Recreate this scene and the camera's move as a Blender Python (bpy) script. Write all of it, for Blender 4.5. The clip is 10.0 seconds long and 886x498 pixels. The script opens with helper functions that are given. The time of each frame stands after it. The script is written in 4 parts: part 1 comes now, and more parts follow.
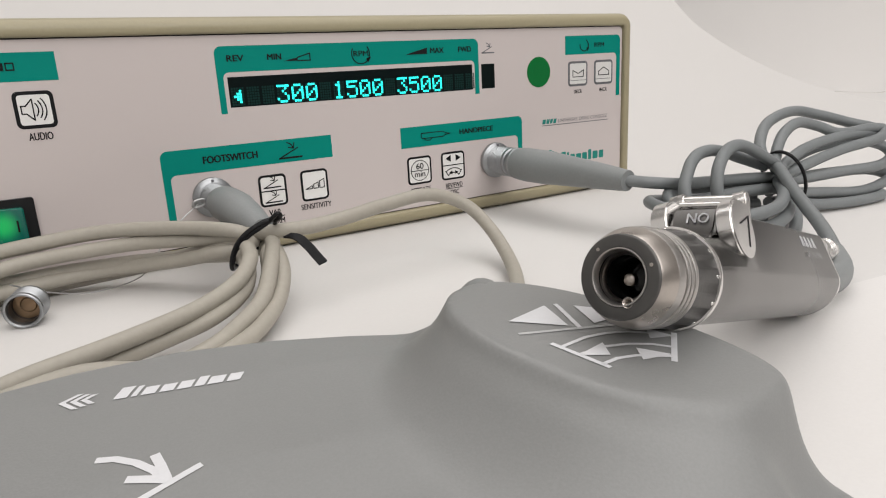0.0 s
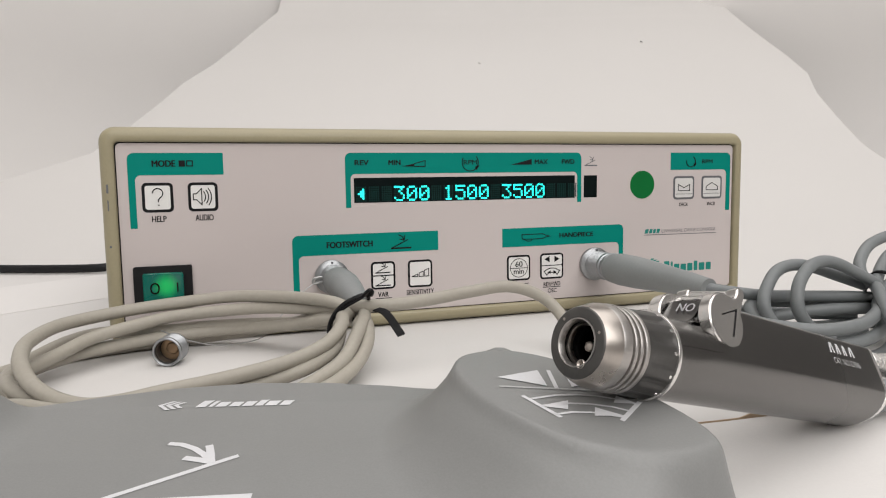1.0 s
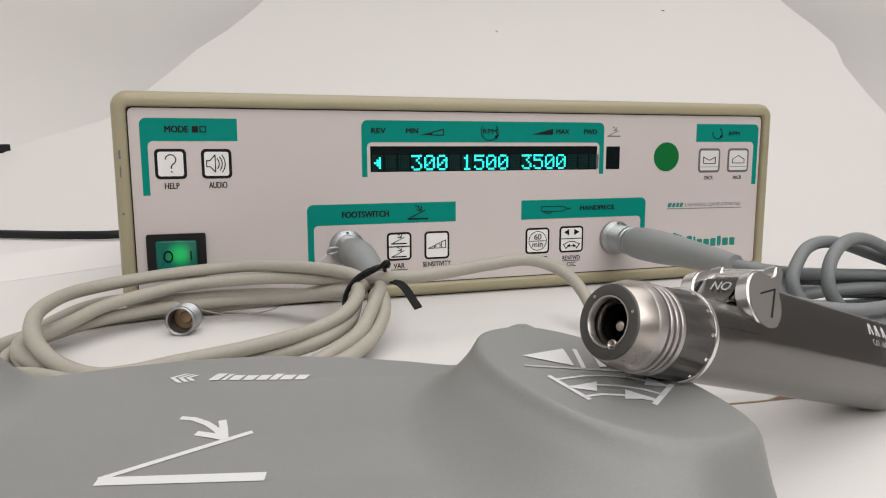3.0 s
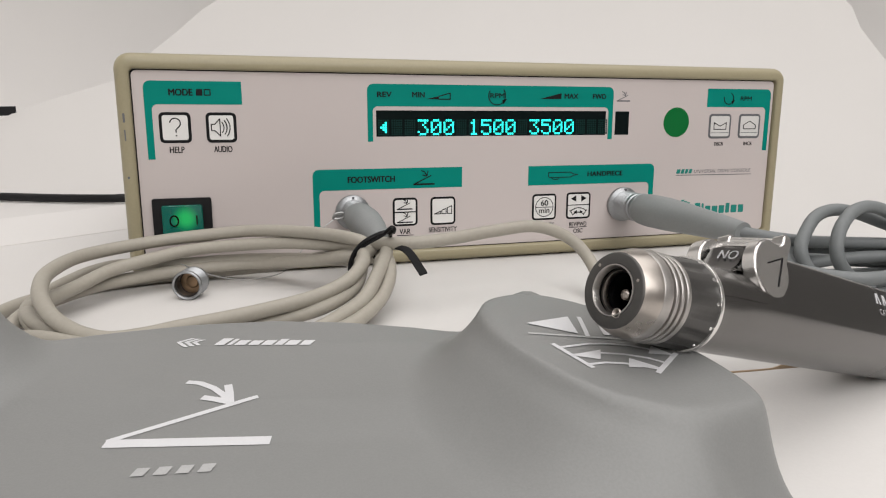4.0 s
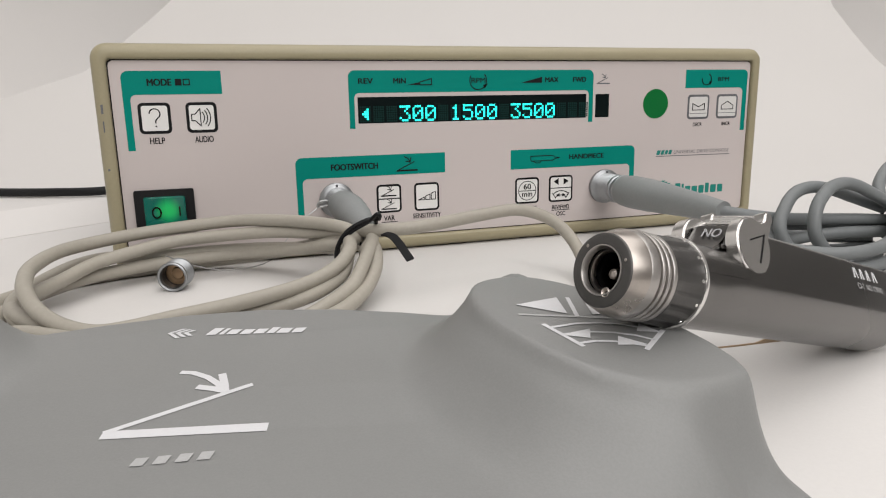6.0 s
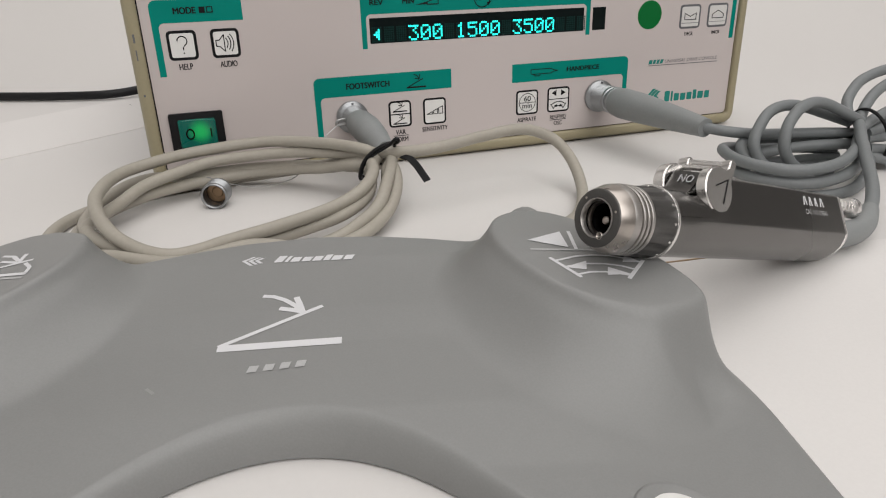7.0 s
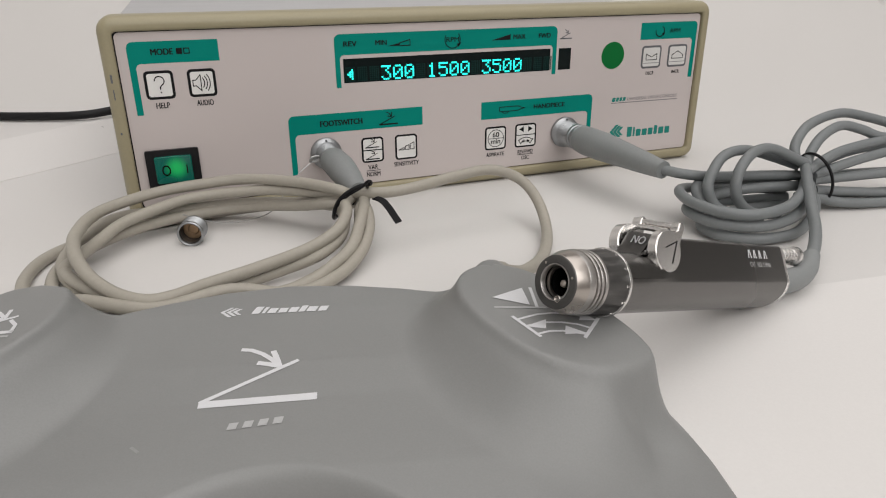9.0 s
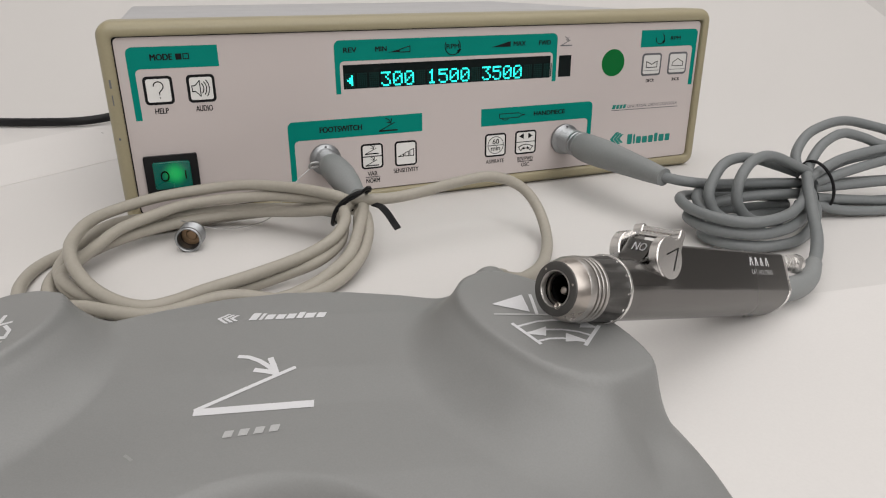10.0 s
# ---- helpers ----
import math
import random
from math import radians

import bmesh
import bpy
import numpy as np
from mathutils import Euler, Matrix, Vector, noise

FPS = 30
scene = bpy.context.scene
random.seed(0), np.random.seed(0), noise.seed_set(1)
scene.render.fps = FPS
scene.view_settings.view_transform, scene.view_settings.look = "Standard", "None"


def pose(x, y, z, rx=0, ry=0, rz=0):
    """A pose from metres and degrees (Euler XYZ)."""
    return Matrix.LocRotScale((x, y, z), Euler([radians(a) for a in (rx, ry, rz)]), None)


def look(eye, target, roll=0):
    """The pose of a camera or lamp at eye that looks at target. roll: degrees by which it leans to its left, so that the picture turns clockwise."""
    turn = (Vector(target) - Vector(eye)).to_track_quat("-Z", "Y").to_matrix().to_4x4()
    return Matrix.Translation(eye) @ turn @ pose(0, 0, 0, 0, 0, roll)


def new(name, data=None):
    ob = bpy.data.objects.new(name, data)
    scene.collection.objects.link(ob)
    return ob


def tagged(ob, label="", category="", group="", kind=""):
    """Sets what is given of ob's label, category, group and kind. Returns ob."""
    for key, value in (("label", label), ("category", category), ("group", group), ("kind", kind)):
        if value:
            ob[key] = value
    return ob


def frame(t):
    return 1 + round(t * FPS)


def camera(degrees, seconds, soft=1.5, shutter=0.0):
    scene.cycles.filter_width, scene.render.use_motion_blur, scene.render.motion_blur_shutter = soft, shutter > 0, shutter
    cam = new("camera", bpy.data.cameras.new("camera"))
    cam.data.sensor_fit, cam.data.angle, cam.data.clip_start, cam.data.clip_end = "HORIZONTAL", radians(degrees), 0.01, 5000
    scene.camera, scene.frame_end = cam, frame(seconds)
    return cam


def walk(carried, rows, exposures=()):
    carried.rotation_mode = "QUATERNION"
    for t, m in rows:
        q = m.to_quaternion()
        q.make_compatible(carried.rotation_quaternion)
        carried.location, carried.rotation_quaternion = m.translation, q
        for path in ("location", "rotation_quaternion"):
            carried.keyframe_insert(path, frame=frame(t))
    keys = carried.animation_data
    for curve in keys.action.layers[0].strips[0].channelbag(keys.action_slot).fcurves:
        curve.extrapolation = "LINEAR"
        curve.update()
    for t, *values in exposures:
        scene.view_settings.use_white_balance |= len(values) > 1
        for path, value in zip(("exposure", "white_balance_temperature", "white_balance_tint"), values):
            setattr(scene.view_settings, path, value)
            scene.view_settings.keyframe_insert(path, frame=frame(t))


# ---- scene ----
cam = camera(66.39, 10.0, 1.13)
# seconds, place in metres, turn in degrees
ROWS = [
    (0.0, -0.1622, -0.3370, 0.0881, 74.75, 2.87, -32.34),
    (0.2, -0.1633, -0.3502, 0.0933, 76.65, 2.78, -28.82),
    (0.3, -0.1635, -0.3559, 0.0990, 78.03, 1.76, -25.16),
    (0.5, -0.1574, -0.3698, 0.0940, 82.44, 0.45, -20.70),
    (0.7, -0.1458, -0.3782, 0.0844, 82.91, -0.12, -19.91),
    (1.0, -0.1459, -0.3846, 0.0841, 84.37, 0.87, -18.48),
    (1.5, -0.1461, -0.3837, 0.0837, 84.08, 1.47, -17.50),
    (2.0, -0.1459, -0.3793, 0.0837, 83.26, 1.13, -17.43),
    (2.5, -0.1460, -0.3767, 0.0834, 83.00, 0.42, -17.66),
    (4.0, -0.1449, -0.3749, 0.0838, 78.96, -0.02, -16.68),
    (4.5, -0.1469, -0.3742, 0.0850, 78.30, 0.47, -17.72),
    (5.0, -0.1468, -0.3750, 0.0847, 77.97, 0.79, -18.12),
    (6.3, -0.1482, -0.3770, 0.0837, 77.62, 0.99, -18.55),
    (6.5, -0.1538, -0.3845, 0.0872, 74.38, 1.28, -17.75),
    (6.7, -0.1601, -0.3922, 0.0940, 71.31, 0.90, -18.71),
    (6.9, -0.1650, -0.4003, 0.1055, 68.13, 1.20, -19.71),
    (7.0, -0.1685, -0.4053, 0.1138, 67.38, 1.51, -19.54),
    (7.2, -0.1709, -0.4093, 0.1208, 66.84, 0.60, -19.81),
    (7.5, -0.1716, -0.4124, 0.1335, 65.86, 1.65, -20.56),
    (8.0, -0.1694, -0.4110, 0.1356, 65.12, 1.69, -21.43),
    (8.5, -0.1697, -0.4119, 0.1367, 66.43, 0.86, -21.58),
    (9.0, -0.1696, -0.4116, 0.1351, 67.77, 0.35, -21.66),
    (9.5, -0.1692, -0.4109, 0.1345, 68.21, 0.22, -21.75),
    (10.0, -0.1688, -0.4100, 0.1338, 68.43, 0.18, -21.62),
]
walk(cam, [(t, pose(x, y, z, rx, ry, rz)) for t, x, y, z, rx, ry, rz in ROWS], exposures=[(0.0, 0.02), (5.0, 0.0), (6.5, -0.02), (7.0, -0.22), (7.5, -0.28), (10.0, -0.22)])

# ---------------------------------------------------------------- light
C = 0.01  # the plan below is in centimetres

world = bpy.data.worlds.new("room_air")
scene.world = world
world.use_nodes = True
world.node_tree.nodes["Background"].inputs[0].default_value = (1.0, 0.97, 0.95, 1)
world.node_tree.nodes["Background"].inputs[1].default_value = 0.18


def area_lamp(name, eye, target, sx, sy, watts, color):
    data = bpy.data.lights.new(name, "AREA")
    data.shape, data.size, data.size_y = "RECTANGLE", sx, sy
    data.energy, data.color = watts, color
    ob = new(name, data)
    ob.matrix_world = look(eye, target)
    return ob


# broad unseen overhead lamp, standing in for the ceiling lights
area_lamp("unseen_lamp", (0.25, -0.15, 2.4), (0.05, -0.05, 0.0), 3.2, 2.8, 49.5, (1.0, 0.975, 0.96))
# unseen frontal fill, well below the ceiling, added to lift camera-facing sides
area_lamp("unseen_lamp", (0.05, -1.8, 1.40), (0.0, -0.10, 0.0), 2.3, 1.4, 31.0, (1.0, 0.975, 0.96))


# ---------------------------------------------------------------- materials
def mat(name, color, rough=0.5, metal=0.0, vary=0.06, scale=400.0, bump=0.02, blotch=12.0, spec=0.5, coat=0.0, stretch=None):
    """Principled surface with fine grain, slow blotches and relief."""
    m = bpy.data.materials.new(name)
    m.use_nodes = True
    nt = m.node_tree
    b = nt.nodes["Principled BSDF"]
    co = nt.nodes.new("ShaderNodeTexCoord")
    mp = nt.nodes.new("ShaderNodeMapping")
    if stretch:
        mp.inputs["Scale"].default_value = stretch
    nt.links.new(co.outputs["Object"], mp.inputs["Vector"])
    fine = nt.nodes.new("ShaderNodeTexNoise")
    fine.inputs["Scale"].default_value, fine.inputs["Detail"].default_value = scale, 4
    slow = nt.nodes.new("ShaderNodeTexNoise")
    slow.inputs["Scale"].default_value, slow.inputs["Detail"].default_value = blotch, 3
    for n in (fine, slow):
        nt.links.new(mp.outputs[0], n.inputs["Vector"])
    mix = nt.nodes.new("ShaderNodeMix")
    mix.data_type = "FLOAT"
    mix.inputs[0].default_value = 0.45
    nt.links.new(fine.outputs[0], mix.inputs[2])
    nt.links.new(slow.outputs[0], mix.inputs[3])
    ramp = nt.nodes.new("ShaderNodeMapRange")
    ramp.inputs[1].default_value, ramp.inputs[2].default_value = 0.3, 0.7
    ramp.inputs[3].default_value, ramp.inputs[4].default_value = 1 - vary, 1 + vary
    nt.links.new(mix.outputs[0], ramp.inputs[0])
    tint = nt.nodes.new("ShaderNodeVectorMath")
    tint.operation = "SCALE"
    tint.inputs[0].default_value = color
    nt.links.new(ramp.outputs[0], tint.inputs["Scale"])
    nt.links.new(tint.outputs[0], b.inputs["Base Color"])
    rr = nt.nodes.new("ShaderNodeMapRange")
    rr.inputs[1].default_value, rr.inputs[2].default_value = 0.3, 0.7
    rr.inputs[3].default_value, rr.inputs[4].default_value = max(0.03, rough - 0.06), min(1, rough + 0.06)
    nt.links.new(slow.outputs[0], rr.inputs[0])
    nt.links.new(rr.outputs[0], b.inputs["Roughness"])
    b.inputs["Metallic"].default_value = metal
    b.inputs["Specular IOR Level"].default_value = spec
    b.inputs["Coat Weight"].default_value = coat
    if bump:
        bp = nt.nodes.new("ShaderNodeBump")
        bp.inputs["Strength"].default_value, bp.inputs["Distance"].default_value = bump, 0.001
        nt.links.new(fine.outputs[0], bp.inputs["Height"])
        nt.links.new(bp.outputs[0], b.inputs["Normal"])
    return m


def glow(name, color, strength, base=(0.0, 0.02, 0.02)):
    m = mat(name, base, 0.4, vary=0.02, bump=0)
    b = m.node_tree.nodes["Principled BSDF"]
    b.inputs["Emission Color"].default_value = (*color, 1)
    b.inputs["Emission Strength"].default_value = strength
    return m


M_PAPER = mat("white_paper", (0.69, 0.67, 0.653), 0.75, vary=0.02, scale=900, bump=0.05, blotch=5, spec=0.25)
M_SHEET = mat("white_vinyl", (0.635, 0.617, 0.60), 0.6, vary=0.015, scale=500, bump=0.03, blotch=3, spec=0.3)
M_TENT = mat("tent_fabric", (0.71, 0.69, 0.672), 0.9, vary=0.02, scale=700, bump=0.08, blotch=2, spec=0.1)
# pale so that the unseen walls and ceiling throw fill light back
M_ROOM = mat("pale_bounce_surface", (0.74, 0.73, 0.715), 0.9, vary=0.05, scale=60, bump=0.05, blotch=2)
M_DARK = mat("dark_reflected_floor", (0.06, 0.058, 0.056), 0.9, vary=0.05, scale=60, bump=0.05, blotch=2)
# for the unseen right wall only: darker, so the handle reflects dark
M_GREYWALL = mat("grey_reflected_wall", (0.32, 0.31, 0.30), 0.9, vary=0.05, scale=60, bump=0.05, blotch=2)
M_BEZEL = mat("olive_beige_plastic", (0.315, 0.278, 0.178), 0.42, vary=0.05, scale=900, bump=0.03, blotch=30)
M_PANEL = mat("pinkish_grey_film", (0.55, 0.493, 0.478), 0.42, vary=0.015, scale=2500, bump=0.03, blotch=8, spec=0.4)
M_CASE = mat("grey_case_paint", (0.42, 0.42, 0.43), 0.45, vary=0.05, scale=1500, bump=0.06, blotch=20)
M_TEAL = mat("teal_print", (0.0, 0.218, 0.174), 0.5, vary=0.03, scale=1500, bump=0.02, spec=0.1)
M_INK = mat("black_ink", (0.006, 0.006, 0.007), 0.5, vary=0.05, bump=0, spec=0.2)
M_GREYINK = mat("grey_ink", (0.12, 0.12, 0.13), 0.5, vary=0.05, bump=0)
M_KEY = mat("white_key_film", (0.74, 0.73, 0.71), 0.4, vary=0.015, bump=0.02)
M_KEYGREY = mat("grey_key_film", (0.64, 0.63, 0.61), 0.4, vary=0.015, bump=0.02)
M_LED = mat("green_lens", (0.0, 0.135, 0.028), 0.45, vary=0.03, scale=1200, bump=0.05, spec=0.2)
M_WINDOW = mat("smoked_window", (0.003, 0.007, 0.007), 0.2, vary=0.03, bump=0, spec=0.15)
M_DOT = glow("lit_dot", (0.02, 0.85, 0.75), 2.1)
M_DIMDOT = mat("unlit_dot", (0.003, 0.024, 0.021), 0.5, vary=0.1, bump=0, spec=0.1)
M_BLACK = mat("black_plastic", (0.010, 0.010, 0.011), 0.4, vary=0.1, scale=900, bump=0.05, spec=0.25)
M_STEEL = mat("brushed_steel", (0.45, 0.43, 0.412), 0.36, 1.0, vary=0.05, scale=500, bump=0.02, stretch=(0.15, 4, 4))
M_SATIN = mat("satin_nickel", (0.35, 0.36, 0.37), 0.42, 1.0, vary=0.06, scale=700, bump=0.03)
M_CHROME = mat("polished_chrome", (0.78, 0.765, 0.75), 0.22, 1.0, vary=0.04, scale=300, bump=0.015)
M_GUN = mat("dark_anodised_metal", (0.175, 0.17, 0.165), 0.24, 1.0, vary=0.05, scale=900, bump=0.004)
M_NOSE = mat("satin_dark_steel", (0.46, 0.42, 0.385), 0.30, 1.0, vary=0.06, scale=900, bump=0.02, blotch=80)
M_GUNFACE = mat("dark_matt_face", (0.085, 0.082, 0.079), 0.38, 0.6, vary=0.06, scale=900, bump=0.05, blotch=60)
M_BORE = mat("blackened_bore", (0.01, 0.01, 0.01), 0.15, 0.6, vary=0.1, bump=0)
M_BRASS = mat("brown_brass", (0.30, 0.20, 0.12), 0.35, 0.8, vary=0.1, scale=300)
M_RUBBER = mat("grey_footswitch_rubber", (0.215, 0.217, 0.213), 0.44, vary=0.06, scale=1800, bump=0.04, blotch=14, spec=0.6)
M_BEIGE = mat("beige_cable_jacket", (0.35, 0.325, 0.278), 0.50, vary=0.06, scale=500, bump=0.04, blotch=25, spec=0.4)
M_GREYCABLE = mat("grey_cable_jacket", (0.18, 0.192, 0.195), 0.45, vary=0.06, scale=500, bump=0.04, blotch=25, spec=0.4)
M_BOOT = mat("grey_boot_rubber", (0.225, 0.235, 0.235), 0.55, vary=0.06, scale=800, bump=0.06, blotch=30)
M_WHITEINK = mat("white_ink", (0.63, 0.63, 0.645), 0.5, vary=0.04, scale=1500, bump=0.03)
M_PALEINK = mat("worn_white_ink", (0.42, 0.42, 0.42), 0.5, vary=0.08, scale=1500, bump=0.03)
M_SCUFF = mat("faint_scuff", (0.285, 0.285, 0.28), 0.6, vary=0.08, scale=1500, bump=0.03)
M_KRAFT = mat("brown_kraft_edge", (0.50, 0.37, 0.25), 0.85, vary=0.12, scale=300, bump=0.1, blotch=60, spec=0.1)
M_SPECK = mat("faint_dirt", (0.30, 0.29, 0.28), 0.8, vary=0.15, bump=0)
M_WIRE = mat("steel_wire", (0.42, 0.42, 0.42), 0.4, 0.9, vary=0.05, bump=0)
M_TIE = mat("black_tie", (0.008, 0.008, 0.009), 0.4, vary=0.1, scale=800, bump=0.05, spec=0.25)
M_WORDMARK = mat("teal_logo_print", (0.0, 0.20, 0.165), 0.45, vary=0.03, bump=0)


def rocker_material():
    m = mat("lit_green_rocker", (0.002, 0.125, 0.095), 0.25, vary=0.03, scale=500, bump=0.02, coat=0.3)
    nt = m.node_tree
    b = nt.nodes["Principled BSDF"]
    co = nt.nodes.new("ShaderNodeTexCoord")
    far = nt.nodes.new("ShaderNodeVectorMath")
    far.operation = "DISTANCE"
    far.inputs[1].default_value = (0.0015, -0.003, 0.0008)  # the neon bulb behind the cap
    nt.links.new(co.outputs["Object"], far.inputs[0])
    fall = nt.nodes.new("ShaderNodeMapRange")
    fall.interpolation_type = "SMOOTHSTEP"
    fall.inputs[1].default_value, fall.inputs[2].default_value = 0.001, 0.0082
    fall.inputs[3].default_value, fall.inputs[4].default_value = 0.42, 0.0
    nt.links.new(far.outputs["Value"], fall.inputs[0])
    b.inputs["Emission Color"].default_value = (0.02, 0.75, 0.09, 1)
    nt.links.new(fall.outputs[0], b.inputs["Emission Strength"])
    return m


M_ROCKER = rocker_material()


# ---------------------------------------------------------------- building blocks
def thing(name, label, category, m=None, group="", kind=""):
    ob = new(name)
    ob.empty_display_size = 0.01
    if m is not None:
        ob.matrix_world = m
    return tagged(ob, label, category, group, kind)


def part(name, bm, material, parent=None, label="", smooth=True):
    """One mesh object out of a bmesh in centimetres."""
    me = bpy.data.meshes.new(name)
    bmesh.ops.scale(bm, vec=(C, C, C), verts=bm.verts)
    bm.to_mesh(me)
    bm.free()
    me.materials.append(material)
    if smooth:
        for p in me.polygons:
            p.use_smooth = True
        me.set_sharp_from_angle(angle=radians(38))
    ob = new(name, me)
    if parent is not None:
        ob.parent = parent
    if label:
        ob["label"] = label
    return ob


def block(x0, x1, y0, y1, z0, z1, bevel=0.0, segs=2):
    bm = bmesh.new()
    bmesh.ops.create_cube(bm, size=1)
    for v in bm.verts:
        v.co = Vector(((x0 + x1) / 2 + v.co.x * (x1 - x0), (y0 + y1) / 2 + v.co.y * (y1 - y0), (z0 + z1) / 2 + v.co.z * (z1 - z0)))
    if bevel:
        bmesh.ops.bevel(bm, geom=bm.edges[:], offset=bevel, segments=segs, profile=0.5, affect="EDGES")
    return bm


def lathe(profile, steps=40, cap=True, bm=None, m=None):
    """Turns (s, radius) pairs about the x axis."""
    bm = bm or bmesh.new()
    rings = []
    for s, r in profile:
        ring = []
        for k in range(steps):
            a = 2 * math.pi * k / steps
            co = Vector((s, r * math.cos(a), r * math.sin(a)))
            ring.append(bm.verts.new(m @ co if m is not None else co))
        rings.append(ring)
    for a, b in zip(rings, rings[1:]):
        for k in range(steps):
            bm.faces.new((a[k], a[(k + 1) % steps], b[(k + 1) % steps], b[k]))
    if cap:
        bm.faces.new(rings[0][::-1])
        bm.faces.new(rings[-1])
    bmesh.ops.recalc_face_normals(bm, faces=bm.faces[:])
    return bm


def spline(points, per=8, closed=False):
    """Catmull-Rom curve through the points."""
    pts = [Vector(p) for p in points]
    n = len(pts)
    out = []
    for i in range(n if closed else n - 1):
        if closed:
            p0, p1, p2, p3 = pts[i - 1], pts[i], pts[(i + 1) % n], pts[(i + 2) % n]
        else:
            p1, p2 = pts[i], pts[i + 1]
            p0 = pts[i - 1] if i else p1 * 2 - p2
            p3 = pts[i + 2] if i + 2 < n else p2 * 2 - p1
        for k in range(per):
            t = k / per
            out.append(0.5 * (2 * p1 + (p2 - p0) * t + (2 * p0 - 5 * p1 + 4 * p2 - p3) * t * t + (3 * p1 - p0 - 3 * p2 + p3) * t ** 3))
    if not closed:
        out.append(pts[-1])
    return out


def tube(points, radius, steps=14, per=8, closed=False, bm=None):
    """A round cable along a smooth curve; radius a number, or one for each given point."""
    bm = bm or bmesh.new()
    line = spline(points, per, closed)
    n = len(line)
    if isinstance(radius, (int, float)):
        radii = [radius] * n
    else:
        radii = [np.interp(i / (n - 1) * (len(radius) - 1), range(len(radius)), radius) for i in range(n)]
    up, rings = None, []
    for i, p in enumerate(line):
        d = (line[(i + 1) % n] - line[i - 1]) if closed or 0 < i < n - 1 else (line[1] - line[0] if i == 0 else line[-1] - line[-2])
        d.normalize()
        if up is None:
            up = d.orthogonal().normalized()
        up = (up - d * up.dot(d)).normalized()
        side = d.cross(up)
        rings.append([bm.verts.new(p + (up * math.cos(a) + side * math.sin(a)) * radii[i]) for a in (2 * math.pi * k / steps for k in range(steps))])
    pairs = list(zip(rings, rings[1:])) + ([(rings[-1], rings[0])] if closed else [])
    for a, b in pairs:
        shift = min(range(steps), key=lambda k: (a[0].co - b[k].co).length) if closed and b is rings[0] else 0
        for k in range(steps):
            bm.faces.new((a[k], a[(k + 1) % steps], b[(k + 1 + shift) % steps], b[(k + shift) % steps]))
    if not closed:
        bm.faces.new(rings[0][::-1])
        bm.faces.new(rings[-1])
    bmesh.ops.recalc_face_normals(bm, faces=bm.faces[:])
    return bm


def arc2(cx, cz, r, a0, a1, n=6):
    return [(cx + r * math.cos(radians(a0 + (a1 - a0) * k / n)), cz + r * math.sin(radians(a0 + (a1 - a0) * k / n))) for k in range(n + 1)]


def rrect(x0, x1, z0, z1, r):
    return arc2(x1 - r, z1 - r, r, 0, 90) + arc2(x0 + r, z1 - r, r, 90, 180) + arc2(x0 + r, z0 + r, r, 180, 270) + arc2(x1 - r, z0 + r, r, 270, 360)


def plate(outline, y0, y1, bm=None):
    """A plate in the front plane: outline of (x, z), from depth y0 (front) to y1 (back)."""
    bm = bm or bmesh.new()
    front = [bm.verts.new((x, y0, z)) for x, z in outline]
    back = [bm.verts.new((x, y1, z)) for x, z in outline]
    n = len(outline)
    faces = [bm.faces.new(front), bm.faces.new(back[::-1])]
    faces += [bm.faces.new((front[k], back[k], back[(k + 1) % n], front[(k + 1) % n])) for k in range(n)]
    bmesh.ops.recalc_face_normals(bm, faces=faces)
    return bm


def stroke(points, width, y0, y1, bm=None, closed=False):
    """A drawn line of the given width in the front plane."""
    bm = bm or bmesh.new()
    pts = [Vector(p) for p in points]
    pairs = list(zip(pts, pts[1:])) + ([(pts[-1], pts[0])] if closed else [])
    for a, b in pairs:
        d = (b - a).normalized() * width / 2
        n = Vector((-d.y, d.x))
        plate([tuple(a - d * 0.6 + n), tuple(b + d * 0.6 + n), tuple(b + d * 0.6 - n), tuple(a - d * 0.6 - n)], y0, y1, bm)
    return bm


def lettering(name, text, x, z, height, y, material, parent, width=None, bold=0.0, shear=0.0):
    """Printed words standing in the front plane, lower left corner at (x, z), in centimetres."""
    cu = bpy.data.curves.new(name, "FONT")
    cu.body, cu.size, cu.shear = text, 1.0, shear
    cu.fill_mode, cu.extrude = "FRONT", 0.0
    tmp = new(name + "_curve", cu)
    bpy.context.view_layer.update()
    me = bpy.data.meshes.new_from_object(tmp.evaluated_get(bpy.context.evaluated_depsgraph_get()))
    bpy.data.objects.remove(tmp)
    bpy.data.curves.remove(cu)
    xs = [v.co.x for v in me.vertices]
    k = height / 0.70
    kx = (width / (max(xs) - min(xs))) if width else k
    lo = min(xs)
    for v in me.vertices:
        v.co = Vector(((x + (v.co.x - lo) * kx) * C, y * C, (z + v.co.y * k) * C))
    if bold:
        bm = bmesh.new()
        bm.from_mesh(me)
        first = bm.faces[:]
        for i, (dx, dz) in enumerate(((-1, 0), (1, 0), (0, 1))):
            more = bmesh.ops.duplicate(bm, geom=first)["geom"]
            for v in more:
                if isinstance(v, bmesh.types.BMVert):
                    v.co += Vector((dx * bold * k * C, -0.003 * (i + 1) * C, dz * bold * k * 0.6 * C))
        bm.to_mesh(me)
        bm.free()
    me.materials.append(material)
    ob = new(name, me)
    ob.parent = parent
    return ob


# ---------------------------------------------------------------- setting
VIEW = radians(-18)  # the sweep faces this way
SWEEP_O = Vector((-14.6, -37.7))
SWEEP_D = Vector((math.sin(-VIEW), math.cos(-VIEW)))
SWEEP_R = Vector((math.cos(-VIEW), -math.sin(-VIEW)))


